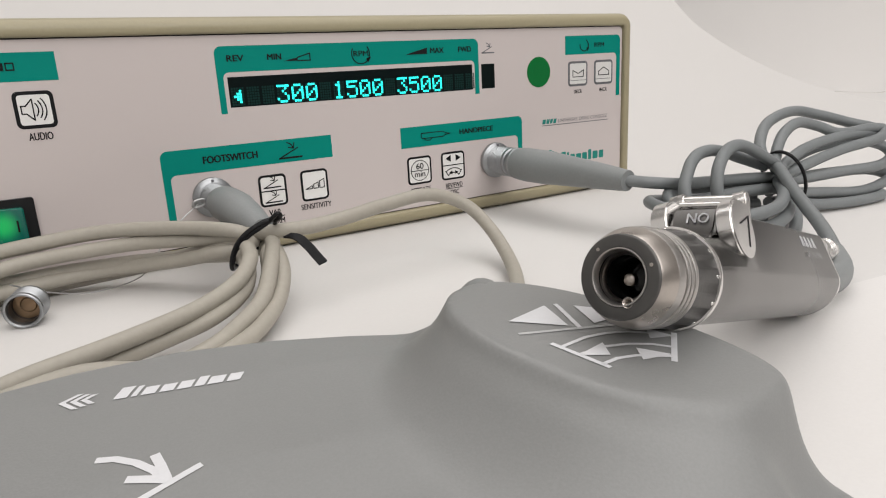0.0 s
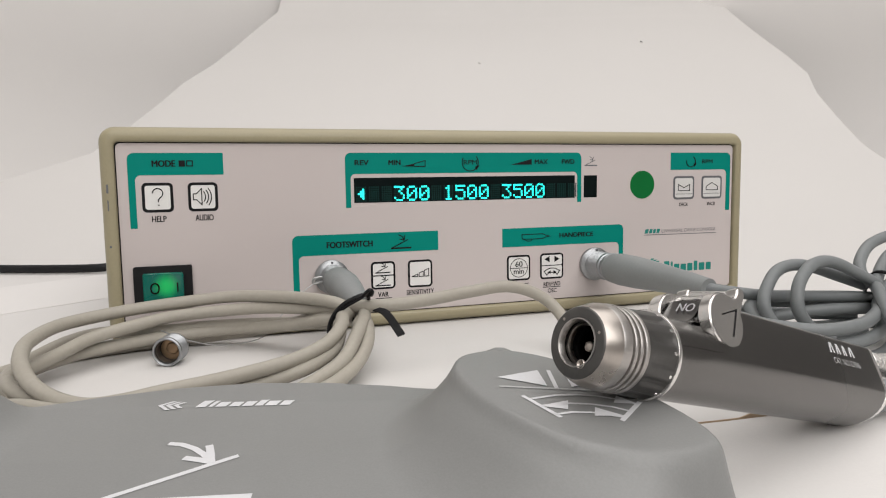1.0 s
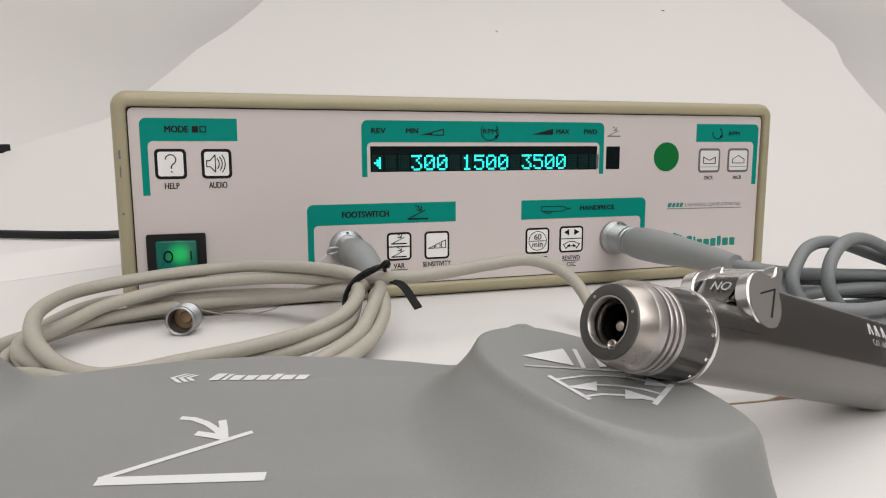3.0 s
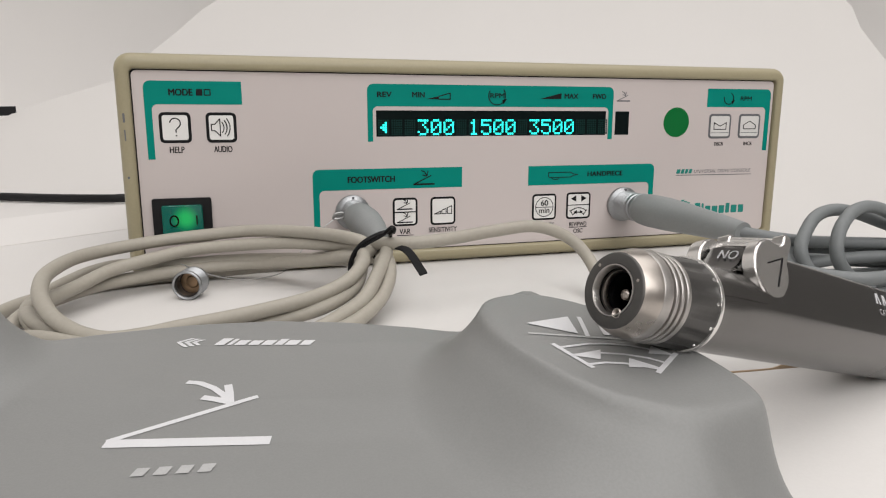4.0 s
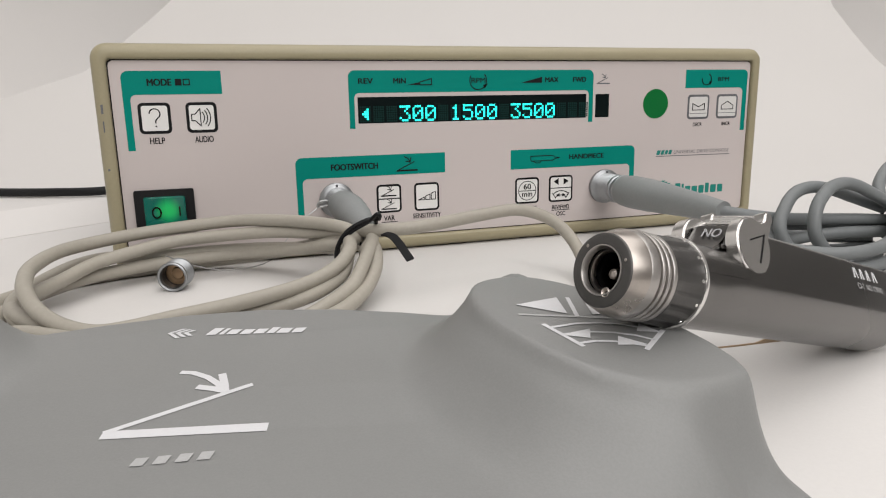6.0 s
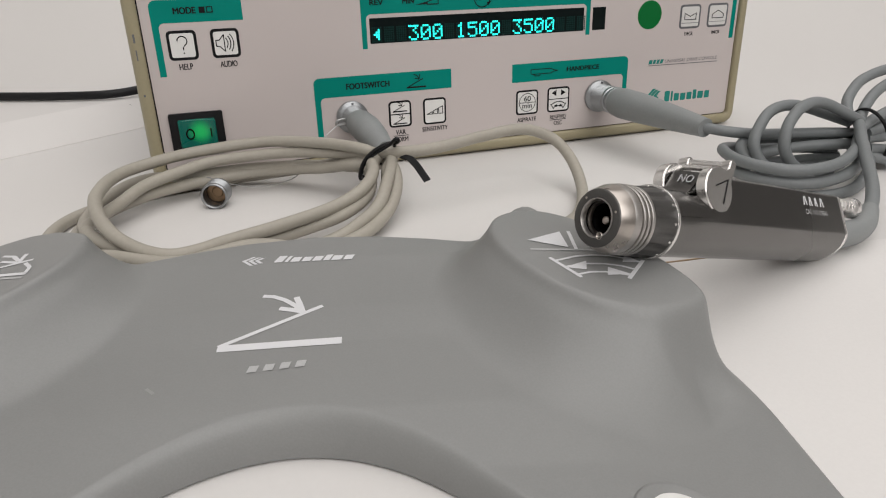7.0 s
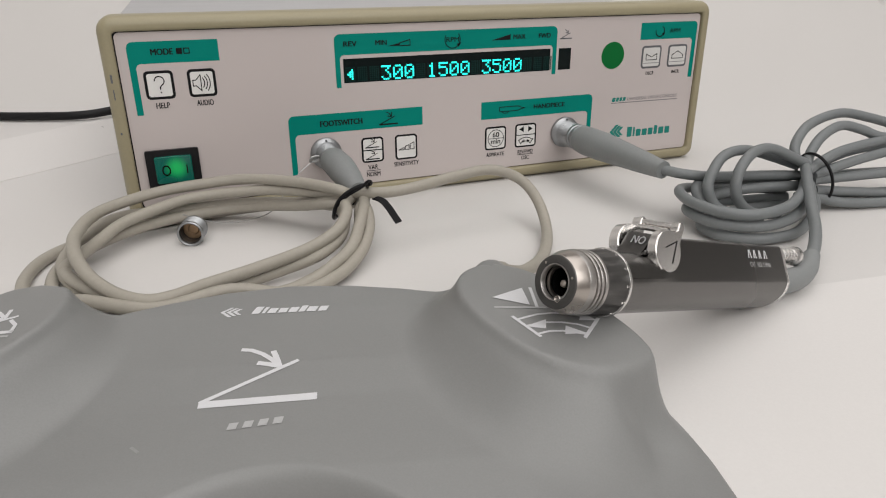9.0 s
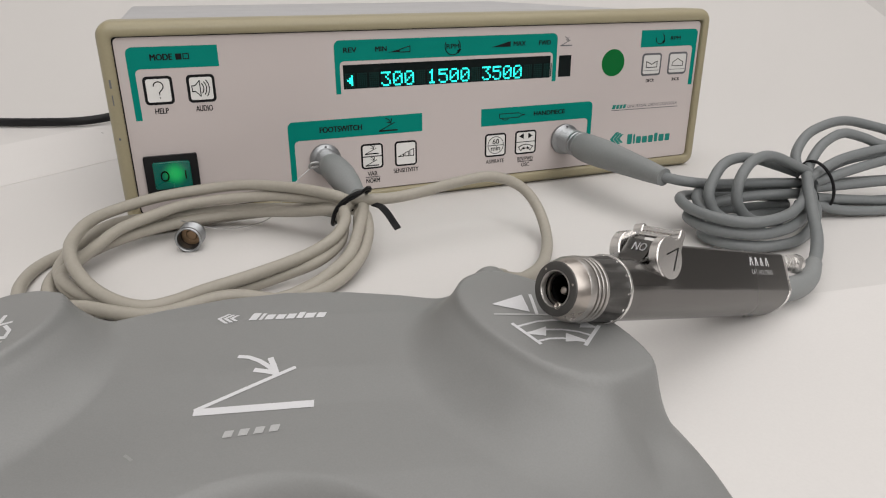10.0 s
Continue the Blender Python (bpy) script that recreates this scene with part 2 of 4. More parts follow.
def sweep_profile(d):
    """Height of the sheet at a distance d along its length."""
    if d < 72:
        return 0.0
    if d < 132:
        return 0.5 * 0.52 * (d - 72) ** 2 / 60
    if d < 230:
        return 15.6 + 0.52 * (d - 132)
    return 15.6 + 0.52 * 98 + 1.6 * (d - 230)


def left_edge(d):
    return float(np.interp(d, [100, 119, 125, 131, 147, 168, 181, 230], [-80, -76.5, -72, -66, -62.7, -60.3, -56, -50]))


def right_edge(d):
    return float(np.interp(d, [130, 152, 168, 230], [82, 85.5, 91, 94]))


def sheet(name, material, ds, ls, height, thick, label):
    """A sheet along the sweep's length, ds along it and ls from its left edge (0) to its right (1), with its own thickness."""
    bm = bmesh.new()
    grid = []
    for d in ds:
        row = []
        for l in ls:
            l = left_edge(d) + (right_edge(d) - left_edge(d)) * l
            p = SWEEP_O + SWEEP_D * d + SWEEP_R * l
            row.append(bm.verts.new((p.x, p.y, height(d, l))))
        grid.append(row)
    for a, b in zip(grid, grid[1:]):
        for k in range(len(ls) - 1):
            bm.faces.new((a[k], a[k + 1], b[k + 1], b[k]))
    bmesh.ops.recalc_face_normals(bm, faces=bm.faces[:])
    if bm.faces[0].normal.z < 0:
        bmesh.ops.reverse_faces(bm, faces=bm.faces[:])
    bmesh.ops.solidify(bm, geom=bm.faces[:], thickness=thick)
    ob = part(name, bm, material)
    return tagged(ob, label, "backdrop", kind="structure")


def wrinkle(d, l):
    return 0.9 * noise.noise((d * 0.02, l * 0.03, 0.3)) * max(0.0, min(1.0, (d - 90) / 60))


steps_d = [-24 + 8 * k for k in range(10)] + [52, 58] + [62 + 3 * k for k in range(26)] + [142 + 12 * k for k in range(16)]
sheet("backdrop_sweep", M_SHEET, steps_d, [k / 24 for k in range(25)], lambda d, l: sweep_profile(d) + wrinkle(d, l), 0.06,
      "white vinyl sweep sheet curving up behind the console")
table = part("floor_table", block(-118, 176, -66, 210, -4.0, -0.15, 0.3), M_PAPER)
tagged(table, "white tabletop under the photo sheets", "table", kind="structure")


def wall(name, a, b, z0, z1, material, label, thick=2.0):
    """An upright wall between two places of the plan."""
    a, b = Vector(a), Vector(b)
    d = (b - a).normalized()
    n = Vector((-d.y, d.x)) * thick
    bm = bmesh.new()
    lo = [bm.verts.new((p.x, p.y, z0)) for p in (a, b, b + n, a + n)]
    hi = [bm.verts.new((p.x, p.y, z1)) for p in (a, b, b + n, a + n)]
    bm.faces.new(lo), bm.faces.new(hi)
    for k in range(4):
        bm.faces.new((lo[k], lo[(k + 1) % 4], hi[(k + 1) % 4], hi[k]))
    bmesh.ops.recalc_face_normals(bm, faces=bm.faces[:])
    return tagged(part(name, bm, material, smooth=False), label, "wall", kind="structure")


def plan(l, d):
    p = SWEEP_O + SWEEP_D * d + SWEEP_R * l
    return (p.x, p.y)


# the tent: one curved wall that rises from the table in a wide cove, open towards the camera
tent = bmesh.new()
mid = SWEEP_O + SWEEP_D * 110 + SWEEP_R * 10
rows = []
for out, z in [(95 + 45 * math.sin(radians(a)), 45 - 45 * math.cos(radians(a)) - 0.1) for a in range(0, 91, 10)] + [(141, 90), (142, 150)]:
    ring = []
    for k in range(73):
        a = radians(-2 + 207 * k / 72)
        p = mid + SWEEP_R * math.cos(a) * out + SWEEP_D * math.sin(a) * out
        ring.append(tent.verts.new((p.x, p.y, z)))
    rows.append(ring)
for a, b in zip(rows, rows[1:]):
    for k in range(72):
        tent.faces.new((a[k], a[k + 1], b[k + 1], b[k]))
bmesh.ops.recalc_face_normals(tent, faces=tent.faces[:])
bmesh.ops.solidify(tent, geom=tent.faces[:], thickness=-0.3)
tagged(part("wall_tent", tent, M_TENT), "white fabric wall of the photo tent", "tent", kind="structure")


def slab(name, z0, z1, material, label, category):
    """Unseen floor or ceiling of the room, within its four walls."""
    bm = bmesh.new()
    corners = [plan(-203, -223), plan(223, -223), plan(223, 323), plan(-203, 323)]
    lo = [bm.verts.new((*c, z0)) for c in corners]
    hi = [bm.verts.new((*c, z1)) for c in corners]
    bm.faces.new(lo), bm.faces.new(hi)
    for k in range(4):
        bm.faces.new((lo[k], lo[(k + 1) % 4], hi[(k + 1) % 4], hi[k]))
    bmesh.ops.recalc_face_normals(bm, faces=bm.faces[:])
    return tagged(part(name, bm, material, smooth=False), label, category, kind="structure")


# added below view, dark so the metal mirrors no white past the table
slab("floor_unseen", -78, -74, M_DARK, "unseen dark floor that keeps metal reflections dark", "floor")
for lx, ly in ((-110, -58), (168, -58), (-110, 202), (168, 202)):
    part("table_leg", block(lx - 3, lx + 3, ly - 3, ly + 3, -74, -4.0, 0.4), M_BLACK, table)
# assumed room shell, never in view; its pale sides serve as bounce for fill
wall("wall_unseen_left", plan(-200, -220), plan(-200, 320), -74, 260, M_ROOM, "unseen pale wall closing the room for bounce light")
# added out of view, grey so that the handpiece's flat side mirrors something dark
wall("wall_unseen_right", plan(220, 320), plan(220, -220), -74, 260, M_GREYWALL, "unseen grey wall that darkens reflections in the handpiece")
wall("wall_unseen_front", plan(220, -220), plan(-200, -220), -74, 260, M_ROOM, "unseen pale wall closing the room for bounce light")
wall("wall_unseen_back", plan(-200, 320), plan(220, 320), -74, 260, M_ROOM, "unseen pale wall closing the room for bounce light")
slab("ceiling", 260, 264, M_ROOM, "unseen pale ceiling that bounces fill light", "ceiling")

# the second sheet, laid over the sweep under the footswitch
fs = bmesh.new()
rows = []
for i in range(61):
    x = -6 + 1.1 * i
    edge = -19.3 - 0.145 * (x + 4)
    lift = 0.05 + 0.10 * math.exp(-((x - 4.0) / 2.0) ** 2) + 0.12 * math.exp(-((x - 18) / 6.0) ** 2)
    rows.append([fs.verts.new((x - 0.1 * k, edge - k, 0.03 + lift * math.exp(-k / 1.3))) for k in (0, 0.3, 0.7, 1.2, 2, 3, 5, 9, 16, 26)])
for a, b in zip(rows, rows[1:]):
    for k in range(9):
        fs.faces.new((a[k], a[k + 1], b[k + 1], b[k]))
bmesh.ops.recalc_face_normals(fs, faces=fs.faces[:])
if fs.faces[0].normal.z < 0:
    bmesh.ops.reverse_faces(fs, faces=fs.faces[:])
bmesh.ops.solidify(fs, geom=fs.faces[:], thickness=0.025)
paper = tagged(part("front_paper", fs, M_PAPER), "white paper sheet with a brown torn edge lying on the sweep", "paper", kind="structure")
rim = bmesh.new()
rows = []
for i in range(39):
    x = -2 + 0.2 * i
    e = -19.3 - 0.145 * (x + 4)
    low = 0.035 + 0.05 + 0.10 * math.exp(-((x - 4.0) / 2.0) ** 2)
    up = low + 0.03 + 0.40 * max(0.0, 1 - abs(x - 3.7) / 1.5) * (1 + 0.2 * noise.noise((x * 2.0, 0, 0)))
    rows.append([rim.verts.new(c) for c in ((x, e + 0.01, low - 0.05), (x, e + 0.05, up), (x, e + 0.09, up), (x, e + 0.06, low - 0.05))])
for a, c in zip(rows, rows[1:]):
    for k in range(4):
        rim.faces.new((a[k], a[(k + 1) % 4], c[(k + 1) % 4], c[k]))
rim.faces.new(rows[0]), rim.faces.new(rows[-1])
bmesh.ops.recalc_face_normals(rim, faces=rim.faces[:])
part("torn_edge", rim, M_KRAFT, paper, "brown torn paper edge", smooth=False)


us_ = bmesh.new()
rows = []
for i in range(41):
    k = i / 40
    x, y = -47 + 37 * k, 16.5 + 33 * k - 2.6 * math.sin(math.pi * k)
    lift = 0.06 + 0.05 * noise.noise((k * 5.0, 0.7, 0.2))
    rows.append([us_.verts.new((x + 0.66 * r, y - 0.75 * r, 0.03 + lift * math.exp(-r / 0.9))) for r in (0, 0.3, 0.7, 1.3, 2.2, 4.0, 8.0, 13.0)])
for a, b in zip(rows, rows[1:]):
    for k in range(7):
        us_.faces.new((a[k], a[k + 1], b[k + 1], b[k]))
bmesh.ops.recalc_face_normals(us_, faces=us_.faces[:])
if us_.faces[0].normal.z < 0:
    bmesh.ops.reverse_faces(us_, faces=us_.faces[:])
bmesh.ops.solidify(us_, geom=us_.faces[:], thickness=0.025)
tagged(part("under_sheet", us_, M_PAPER), "white paper sheet with a curled edge under the console", "paper", kind="structure")


def on_sweep(l, d):
    p = SWEEP_O + SWEEP_D * d + SWEEP_R * l
    return (p.x, p.y, sweep_profile(d) + wrinkle(d, l) + 0.08)


# specks of dirt on the sheet
for l, d, r in ((57.0, 190.0, 0.45), (11.5, 176.0, 0.35), (-29.5, 62.0, 0.12)):
    x, y, z = on_sweep(l, d)
    part("trim_speck", lathe([(0.0, r), (0.02, r * 0.6), (0.03, 0.0001)], 9, False, m=Matrix.Translation((x, y, z)) @ Matrix.Rotation(radians(-65), 4, "Y")), M_SPECK).update_tag()
for ob in [o for o in scene.objects if o.name.startswith("trim_speck")]:
    tagged(ob, "small dark speck of dirt on the white sheet", "speck", kind="structure")
strap = bmesh.new()
sa, sb = Vector((-51.3, 98.3, 9.4)), Vector((-72.8, 90.6, 8.6))
for p, h in ((sa, 0.75), (sb, 1.1)):
    for dx in (0.0, 0.5):
        for dz in (-h, h):
            strap.verts.new((p.x + dx, p.y - dx, p.z + dz))
bmesh.ops.convex_hull(strap, input=strap.verts[:])
tagged(part("trim_strap", strap, M_BLACK, smooth=False), "black strap on the tent's fabric wall", "strap", kind="structure")


# ---------------------------------------------------------------- console
console = thing("drive_console", "surgical drive console with olive-beige bezel and lit display", "console", pose(0, 0, 0))


def frame_ring(outer, inner, y_pairs):
    """Lofts closed outlines at given depths: list of (outline, y)."""
    bm = bmesh.new()
    rings = [[bm.verts.new((x, y, z)) for x, z in o] for o, y in y_pairs]
    n = len(rings[0])
    for a, b in zip(rings, rings[1:]):
        for k in range(n):
            bm.faces.new((a[k], a[(k + 1) % n], b[(k + 1) % n], b[k]))
    bmesh.ops.recalc_face_normals(bm, faces=bm.faces[:])
    return bm


def ring_at(grow, y):
    """Outline of the bezel, pulled in by grow from its outer size."""
    return (rrect(-20.18 + grow * 1.2, 20.18 - grow * 1.2, 0.05 + grow * 1.3, 11.5 - grow * 1.3, max(0.25, 0.8 - grow)), y)


bezel = frame_ring(None, None, [ring_at(0.45, 2.3), ring_at(0.0, 2.2), ring_at(0.0, 0.25), ring_at(0.05, 0.02), ring_at(0.16, -0.18), ring_at(0.30, -0.28),
                                ring_at(0.50, -0.27), ring_at(0.57, -0.23), ring_at(0.60, -0.16), ring_at(0.60, 0.3), ring_at(0.62, 2.3), ring_at(0.45, 2.3)])
part("bezel", bezel, M_BEZEL, console, "olive-beige moulded plastic bezel, scuffed")
part("front_panel", plate(rrect(-19.39, 19.39, 0.89, 10.66, 0.28), -0.01, 0.25), M_PANEL, console, "pinkish grey printed overlay")
part("panel_seat", plate(rrect(-19.5, 19.5, 0.75, 10.8, 0.3), 0.12, 0.5), M_BLACK, console, "dark gap round the overlay")
part("case_cover", block(-19.4, 19.4, 2.2, 35.6, 0.6, 11.2, 0.25, 3), M_CASE, console, "grey painted sheet-metal cover")
part("rear_plate", block(-18.9, 18.9, 35.5, 36.0, 1.0, 10.7, 0.1), M_CASE, console)
for fx in (-16.5, 16.5):
    for fy in (4.0, 29.0):
        part("rubber_foot", lathe([(0.0, 0.8), (0.12, 0.85), (0.65, 0.85), (0.8, 0.7)], 20, m=Matrix.Translation((fx, fy, 0)) @ Matrix.Rotation(radians(-90), 4, "Y")), M_BLACK, console)

D0 = -0.02  # print lies just proud of the overlay


def teal_header(name, x0, x1, z0, z1, foot, left, right, leg=0.34):
    """A teal title band with a leg down one or both sides, corners rounded, as one print."""
    r, q = 0.35, 0.28
    o = []
    if right:
        o += arc2(x1 - r, z1 - r, r, 0, 90)
    else:
        o += [(x1, z1)]
    if left:
        o += arc2(x0 + r, z1 - r, r, 90, 180) + [(x0, foot), (x0 + leg, foot)] + arc2(x0 + leg + q, z0 - q, q, 180, 90)
    else:
        o += [(x0, z1), (x0, z0)]
    if right:
        o += arc2(x1 - leg - q, z0 - q, q, 90, 0) + [(x1 - leg, foot), (x1, foot)]
    else:
        o += [(x1, z0)]
    return part(name, plate(o, D0, 0.05), M_TEAL, console, "teal printed title band", smooth=False)


h_mode = teal_header("title_band", -18.88, -14.16, 9.0, 10.16, 6.24, True, False)
h_disp = teal_header("title_band", -7.59, 7.58, 8.95, 10.16, 7.03, True, True, 0.30)
h_rpm = teal_header("title_band", 14.33, 19.22, 9.0, 10.15, 6.2, False, True)
h_foot = teal_header("title_band", -10.69, -2.10, 4.38, 5.54, 1.9, True, False)
h_hand = teal_header("title_band", 2.07, 10.72, 4.33, 5.49, 1.9, False, True)
D1 = -0.04

lettering("title_text", "MODE", -17.69, 9.44, 0.33, D1, M_INK, h_mode, 1.12, 0.035)
part("solid_square", plate([(-16.39, 9.44), (-16.08, 9.44), (-16.08, 9.76), (-16.39, 9.76)], D1, 0), M_INK, h_mode, smooth=False)
part("hollow_square", stroke([(-15.99, 9.47), (-15.71, 9.47), (-15.71, 9.74), (-15.99, 9.74)], 0.05, D1, 0, closed=True), M_INK, h_mode, smooth=False)
for word, x, w in (("REV", -7.03, 0.80), ("MIN", -5.05, 0.70), ("MAX", 4.29, 0.88), ("FWD", 6.17, 0.88)):
    lettering("title_text", word, x, 9.45, 0.29, D1, M_INK, h_disp, w, 0.03)
wedge = plate([(-4.26, 9.36), (-3.5, 9.36), (-3.5, 9.52)], D1, 0)
stroke([(-3.5, 9.36), (-2.84, 9.36), (-2.84, 9.70), (-3.5, 9.52)], 0.05, D1, 0, wedge)
part("rising_wedge", wedge, M_INK, h_disp, smooth=False)
part("rising_wedge", plate([(2.71, 9.42), (4.08, 9.42), (4.08, 9.76)], D1, 0), M_INK, h_disp, smooth=False)
lettering("title_text", "RPM", -0.42, 9.45, 0.28, D1, M_INK, h_disp, 0.86, 0.015)
dial = stroke(arc2(0.0, 9.58, 0.52, -210, 40, 24), 0.05, D1, 0)
plate([(0.30, 9.32), (0.62, 9.42), (0.40, 9.12)], D1, 0, dial)
part("turning_arrow", dial, M_INK, h_disp, smooth=False)
dial2 = stroke(arc2(15.95, 9.55, 0.36, -190, 60, 20), 0.05, D1, 0)
plate([(16.15, 9.40), (16.42, 9.45), (16.24, 9.20)], D1, 0, dial2)
part("turning_arrow", dial2, M_INK, h_rpm, smooth=False)
lettering("title_text", "RPM", 16.85, 9.42, 0.27, D1, M_INK, h_rpm, 0.85, 0.01)
lettering("title_text", "FOOTSWITCH", -8.76, 4.78, 0.34, D1, M_INK, h_foot, 2.64, 0.035)
lettering("title_text", "HANDPIECE", 6.02, 4.80, 0.29, D1, M_INK, h_hand, 2.42, 0.035)


def pedal_sign(x, z, k, parent, y, material=None, w=0.05):
    """Sign of a pedal pressed down: base bar, slanted bar and a bent arrow."""
    bm = stroke([(x, z), (x + 1.2 * k, z)], w * 1.7, y, 0)
    stroke([(x, z), (x + 1.02 * k, z + 0.48 * k)], w, y, 0, bm)
    stroke([(x + 0.45 * k, z + 0.78 * k), (x + 0.66 * k, z + 0.68 * k), (x + 0.78 * k, z + 0.46 * k)], w, y, 0, bm)
    stroke([(x + 0.52 * k, z + 0.52 * k), (x + 0.78 * k, z + 0.46 * k), (x + 0.84 * k, z + 0.74 * k)], w, y, 0, bm)
    return part("pedal_sign", bm, material or M_INK, parent, smooth=False)


pedal_sign(-5.0, 4.6, 1.0, h_foot, D1)
drill = stroke([(3.45, 4.78), (4.85, 4.78), (5.05, 4.88), (5.35, 4.92), (5.05, 4.97), (4.85, 5.08), (3.40, 5.08), (3.40, 4.86)], 0.04, D1, 0, closed=True)
stroke([(3.55, 4.78), (3.75, 4.66), (4.0, 4.66), (4.1, 4.78)], 0.04, D1, 0, drill)
part("drill_sign", drill, M_INK, h_hand, smooth=False)
pedal_sign(7.84, 9.34, 0.72, console, -0.02, M_GREYINK, 0.045)

# display
display = part("display_window", plate([(-7.11, 7.30), (7.11, 7.30), (7.11, 8.73), (-7.11, 8.73)], -0.015, 0.05), M_WINDOW, console, "smoked display window", smooth=False)
part("side_window", plate([(7.76, 7.30), (8.72, 7.30), (8.72, 8.71), (7.76, 8.71)], -0.015, 0.05), M_WINDOW, console, smooth=False)
GLYPH = {
    "0": ("01110", "10001", "10011", "10101", "11001", "10001", "01110"),
    "1": ("00100", "01100", "00100", "00100", "00100", "00100", "01110"),
    "3": ("11111", "00010", "00100", "00010", "00001", "10001", "01110"),
    "5": ("11111", "10000", "11110", "00001", "00001", "10001", "01110"),
    "<": ("00000", "00010", "00110", "01110", "00110", "00010", "00000"),
}


def dots(rows, x, z, want, px=0.128, pz=0.127, k=0.84):
    bm = bmesh.new()
    for r, line in enumerate(rows):
        for c, bit in enumerate(line):
            if bit == want:
                cx, cz = x + c * px, z + (6 - r) * pz
                q = [bm.verts.new((cx + sx * px * k / 2, -0.022, cz + sz * pz * k / 2)) for sx, sz in ((-1, -1), (1, -1), (1, 1), (-1, 1))]
                bm.faces.new(q)
    bmesh.ops.recalc_face_normals(bm, faces=bm.faces[:])
    return bm


TEXT_ROW = "<  300 1500 3500   "
unlit = bmesh.new()
for i, ch in enumerate(TEXT_ROW):
    gx = -6.96 + i * 0.757
    rows = GLYPH.get(ch, ("00000",) * 7)
    if ch != " ":
        part("lit_digit", dots(rows, gx, 7.42, "1"), M_DOT, display, "glowing cyan dots", smooth=False)
    for r in range(7):
        for c in range(5):
            if rows[r][c] == "0":
                cx, cz = gx + c * 0.128, 7.42 + (6 - r) * 0.127
                unlit.faces.new([unlit.verts.new((cx + sx * 0.05, -0.019, cz + sz * 0.05)) for sx, sz in ((-1, -1), (1, -1), (1, 1), (-1, 1))])
bmesh.ops.recalc_face_normals(unlit, faces=unlit.faces[:])
tagged(part("unlit_dots", unlit, M_DIMDOT, display, smooth=False), kind="stuff")
part("green_lens", plate([(12.13 + 0.93 * math.cos(a), 8.05 + 0.92 * math.sin(a)) for a in (2 * math.pi * k / 48 for k in range(48))], -0.03, 0.05), M_LED, console, "dark green round sensor lens", smooth=False)


# keys
def key(x0, x1, z0, z1, edge=0.15, face=None, rim=None):
    k = part("membrane_key", plate(rrect(x0, x1, z0, z1, 0.24), -0.02, 0.05), rim or M_INK, console, "membrane key with dark outline", smooth=False)
    part("key_face", plate(rrect(x0 + edge, x1 - edge, z0 + edge, z1 - edge, 0.13), -0.045, 0), face or M_KEY, k, smooth=False)
    return k


KY = -0.06
k_help = key(-18.26, -16.73, 7.06, 8.61)
q = stroke(arc2(-17.49, 8.06, 0.25, 175, -60, 14) + [(-17.47, 7.72), (-17.47, 7.60)], 0.055, KY, 0)
plate([(-17.50, 7.40), (-17.43, 7.40), (-17.43, 7.47), (-17.50, 7.47)], KY, 0, q)
part("question_mark", q, M_INK, k_help, smooth=False)
lettering("key_text", "HELP", -17.83, 6.56, 0.32, -0.02, M_INK, console, 0.70, 0.02)
k_audio = key(-16.01, -14.50, 7.06, 8.60)
horn = stroke([(-15.75, 7.68), (-15.58, 7.68), (-15.32, 7.40), (-15.32, 8.28), (-15.58, 8.00), (-15.75, 8.00)], 0.05, KY, 0, closed=True)
for i in range(3):
    stroke(arc2(-15.55, 7.84, 0.42 + 0.15 * i, -38, 38, 8), 0.05, KY, 0, horn)
part("loudspeaker_sign", horn, M_INK, k_audio, smooth=False)
lettering("key_text", "AUDIO", -15.68, 6.57, 0.32, -0.02, M_INK, console, 0.90, 0.02)

k_decr = key(14.57, 16.26, 7.01, 8.58, 0.14, M_KEYGREY, M_GREYINK)
env = stroke([(14.95, 7.60), (15.87, 7.60), (15.87, 8.02), (15.41, 7.80), (14.95, 8.02)], 0.045, KY, 0, closed=True)
part("down_sign", env, M_INK, k_decr, smooth=False)
part("key_line", stroke([(14.75, 7.38), (16.08, 7.38)], 0.03, KY, 0), M_GREYINK, k_decr, smooth=False)
k_incr = key(16.85, 18.54, 7.01, 8.58, 0.14, M_KEYGREY, M_GREYINK)
env = stroke([(17.22, 7.62), (18.16, 7.62), (18.16, 7.86), (17.69, 8.12), (17.22, 7.86)], 0.045, KY, 0, closed=True)
part("up_sign", env, M_INK, k_incr, smooth=False)
part("key_line", stroke([(17.03, 7.38), (18.36, 7.38)], 0.03, KY, 0), M_GREYINK, k_incr, smooth=False)
lettering("key_text", "DECR", 15.08, 6.56, 0.23, -0.02, M_INK, console, 0.68, 0.02)
lettering("key_text", "INCR", 17.36, 6.56, 0.23, -0.02, M_INK, console, 0.66, 0.02)

k_var = key(-6.25, -4.79, 2.22, 3.85, 0.12)
part("key_line", stroke([(-6.14, 3.03), (-4.90, 3.03)], 0.06, KY, 0), M_INK, k_var, smooth=False)
pedal_sign(-5.98, 3.20, 0.72, k_var, KY, None, 0.04)
pedal_sign(-5.98, 2.44, 0.72, k_var, KY, None, 0.04)
lettering("key_text", "VAR", -5.86, 1.76, 0.30, -0.02, M_INK, console, 0.64, 0.02)
part("fraction_line", stroke([(-6.0, 1.68), (-5.05, 1.68)], 0.04, -0.02, 0.03), M_INK, console, smooth=False)
lettering("key_text", "NORM", -5.98, 1.30, 0.30, -0.02, M_INK, console, 0.90, 0.02)
k_sens = key(-4.02, -2.50, 2.20, 3.84, 0.12)
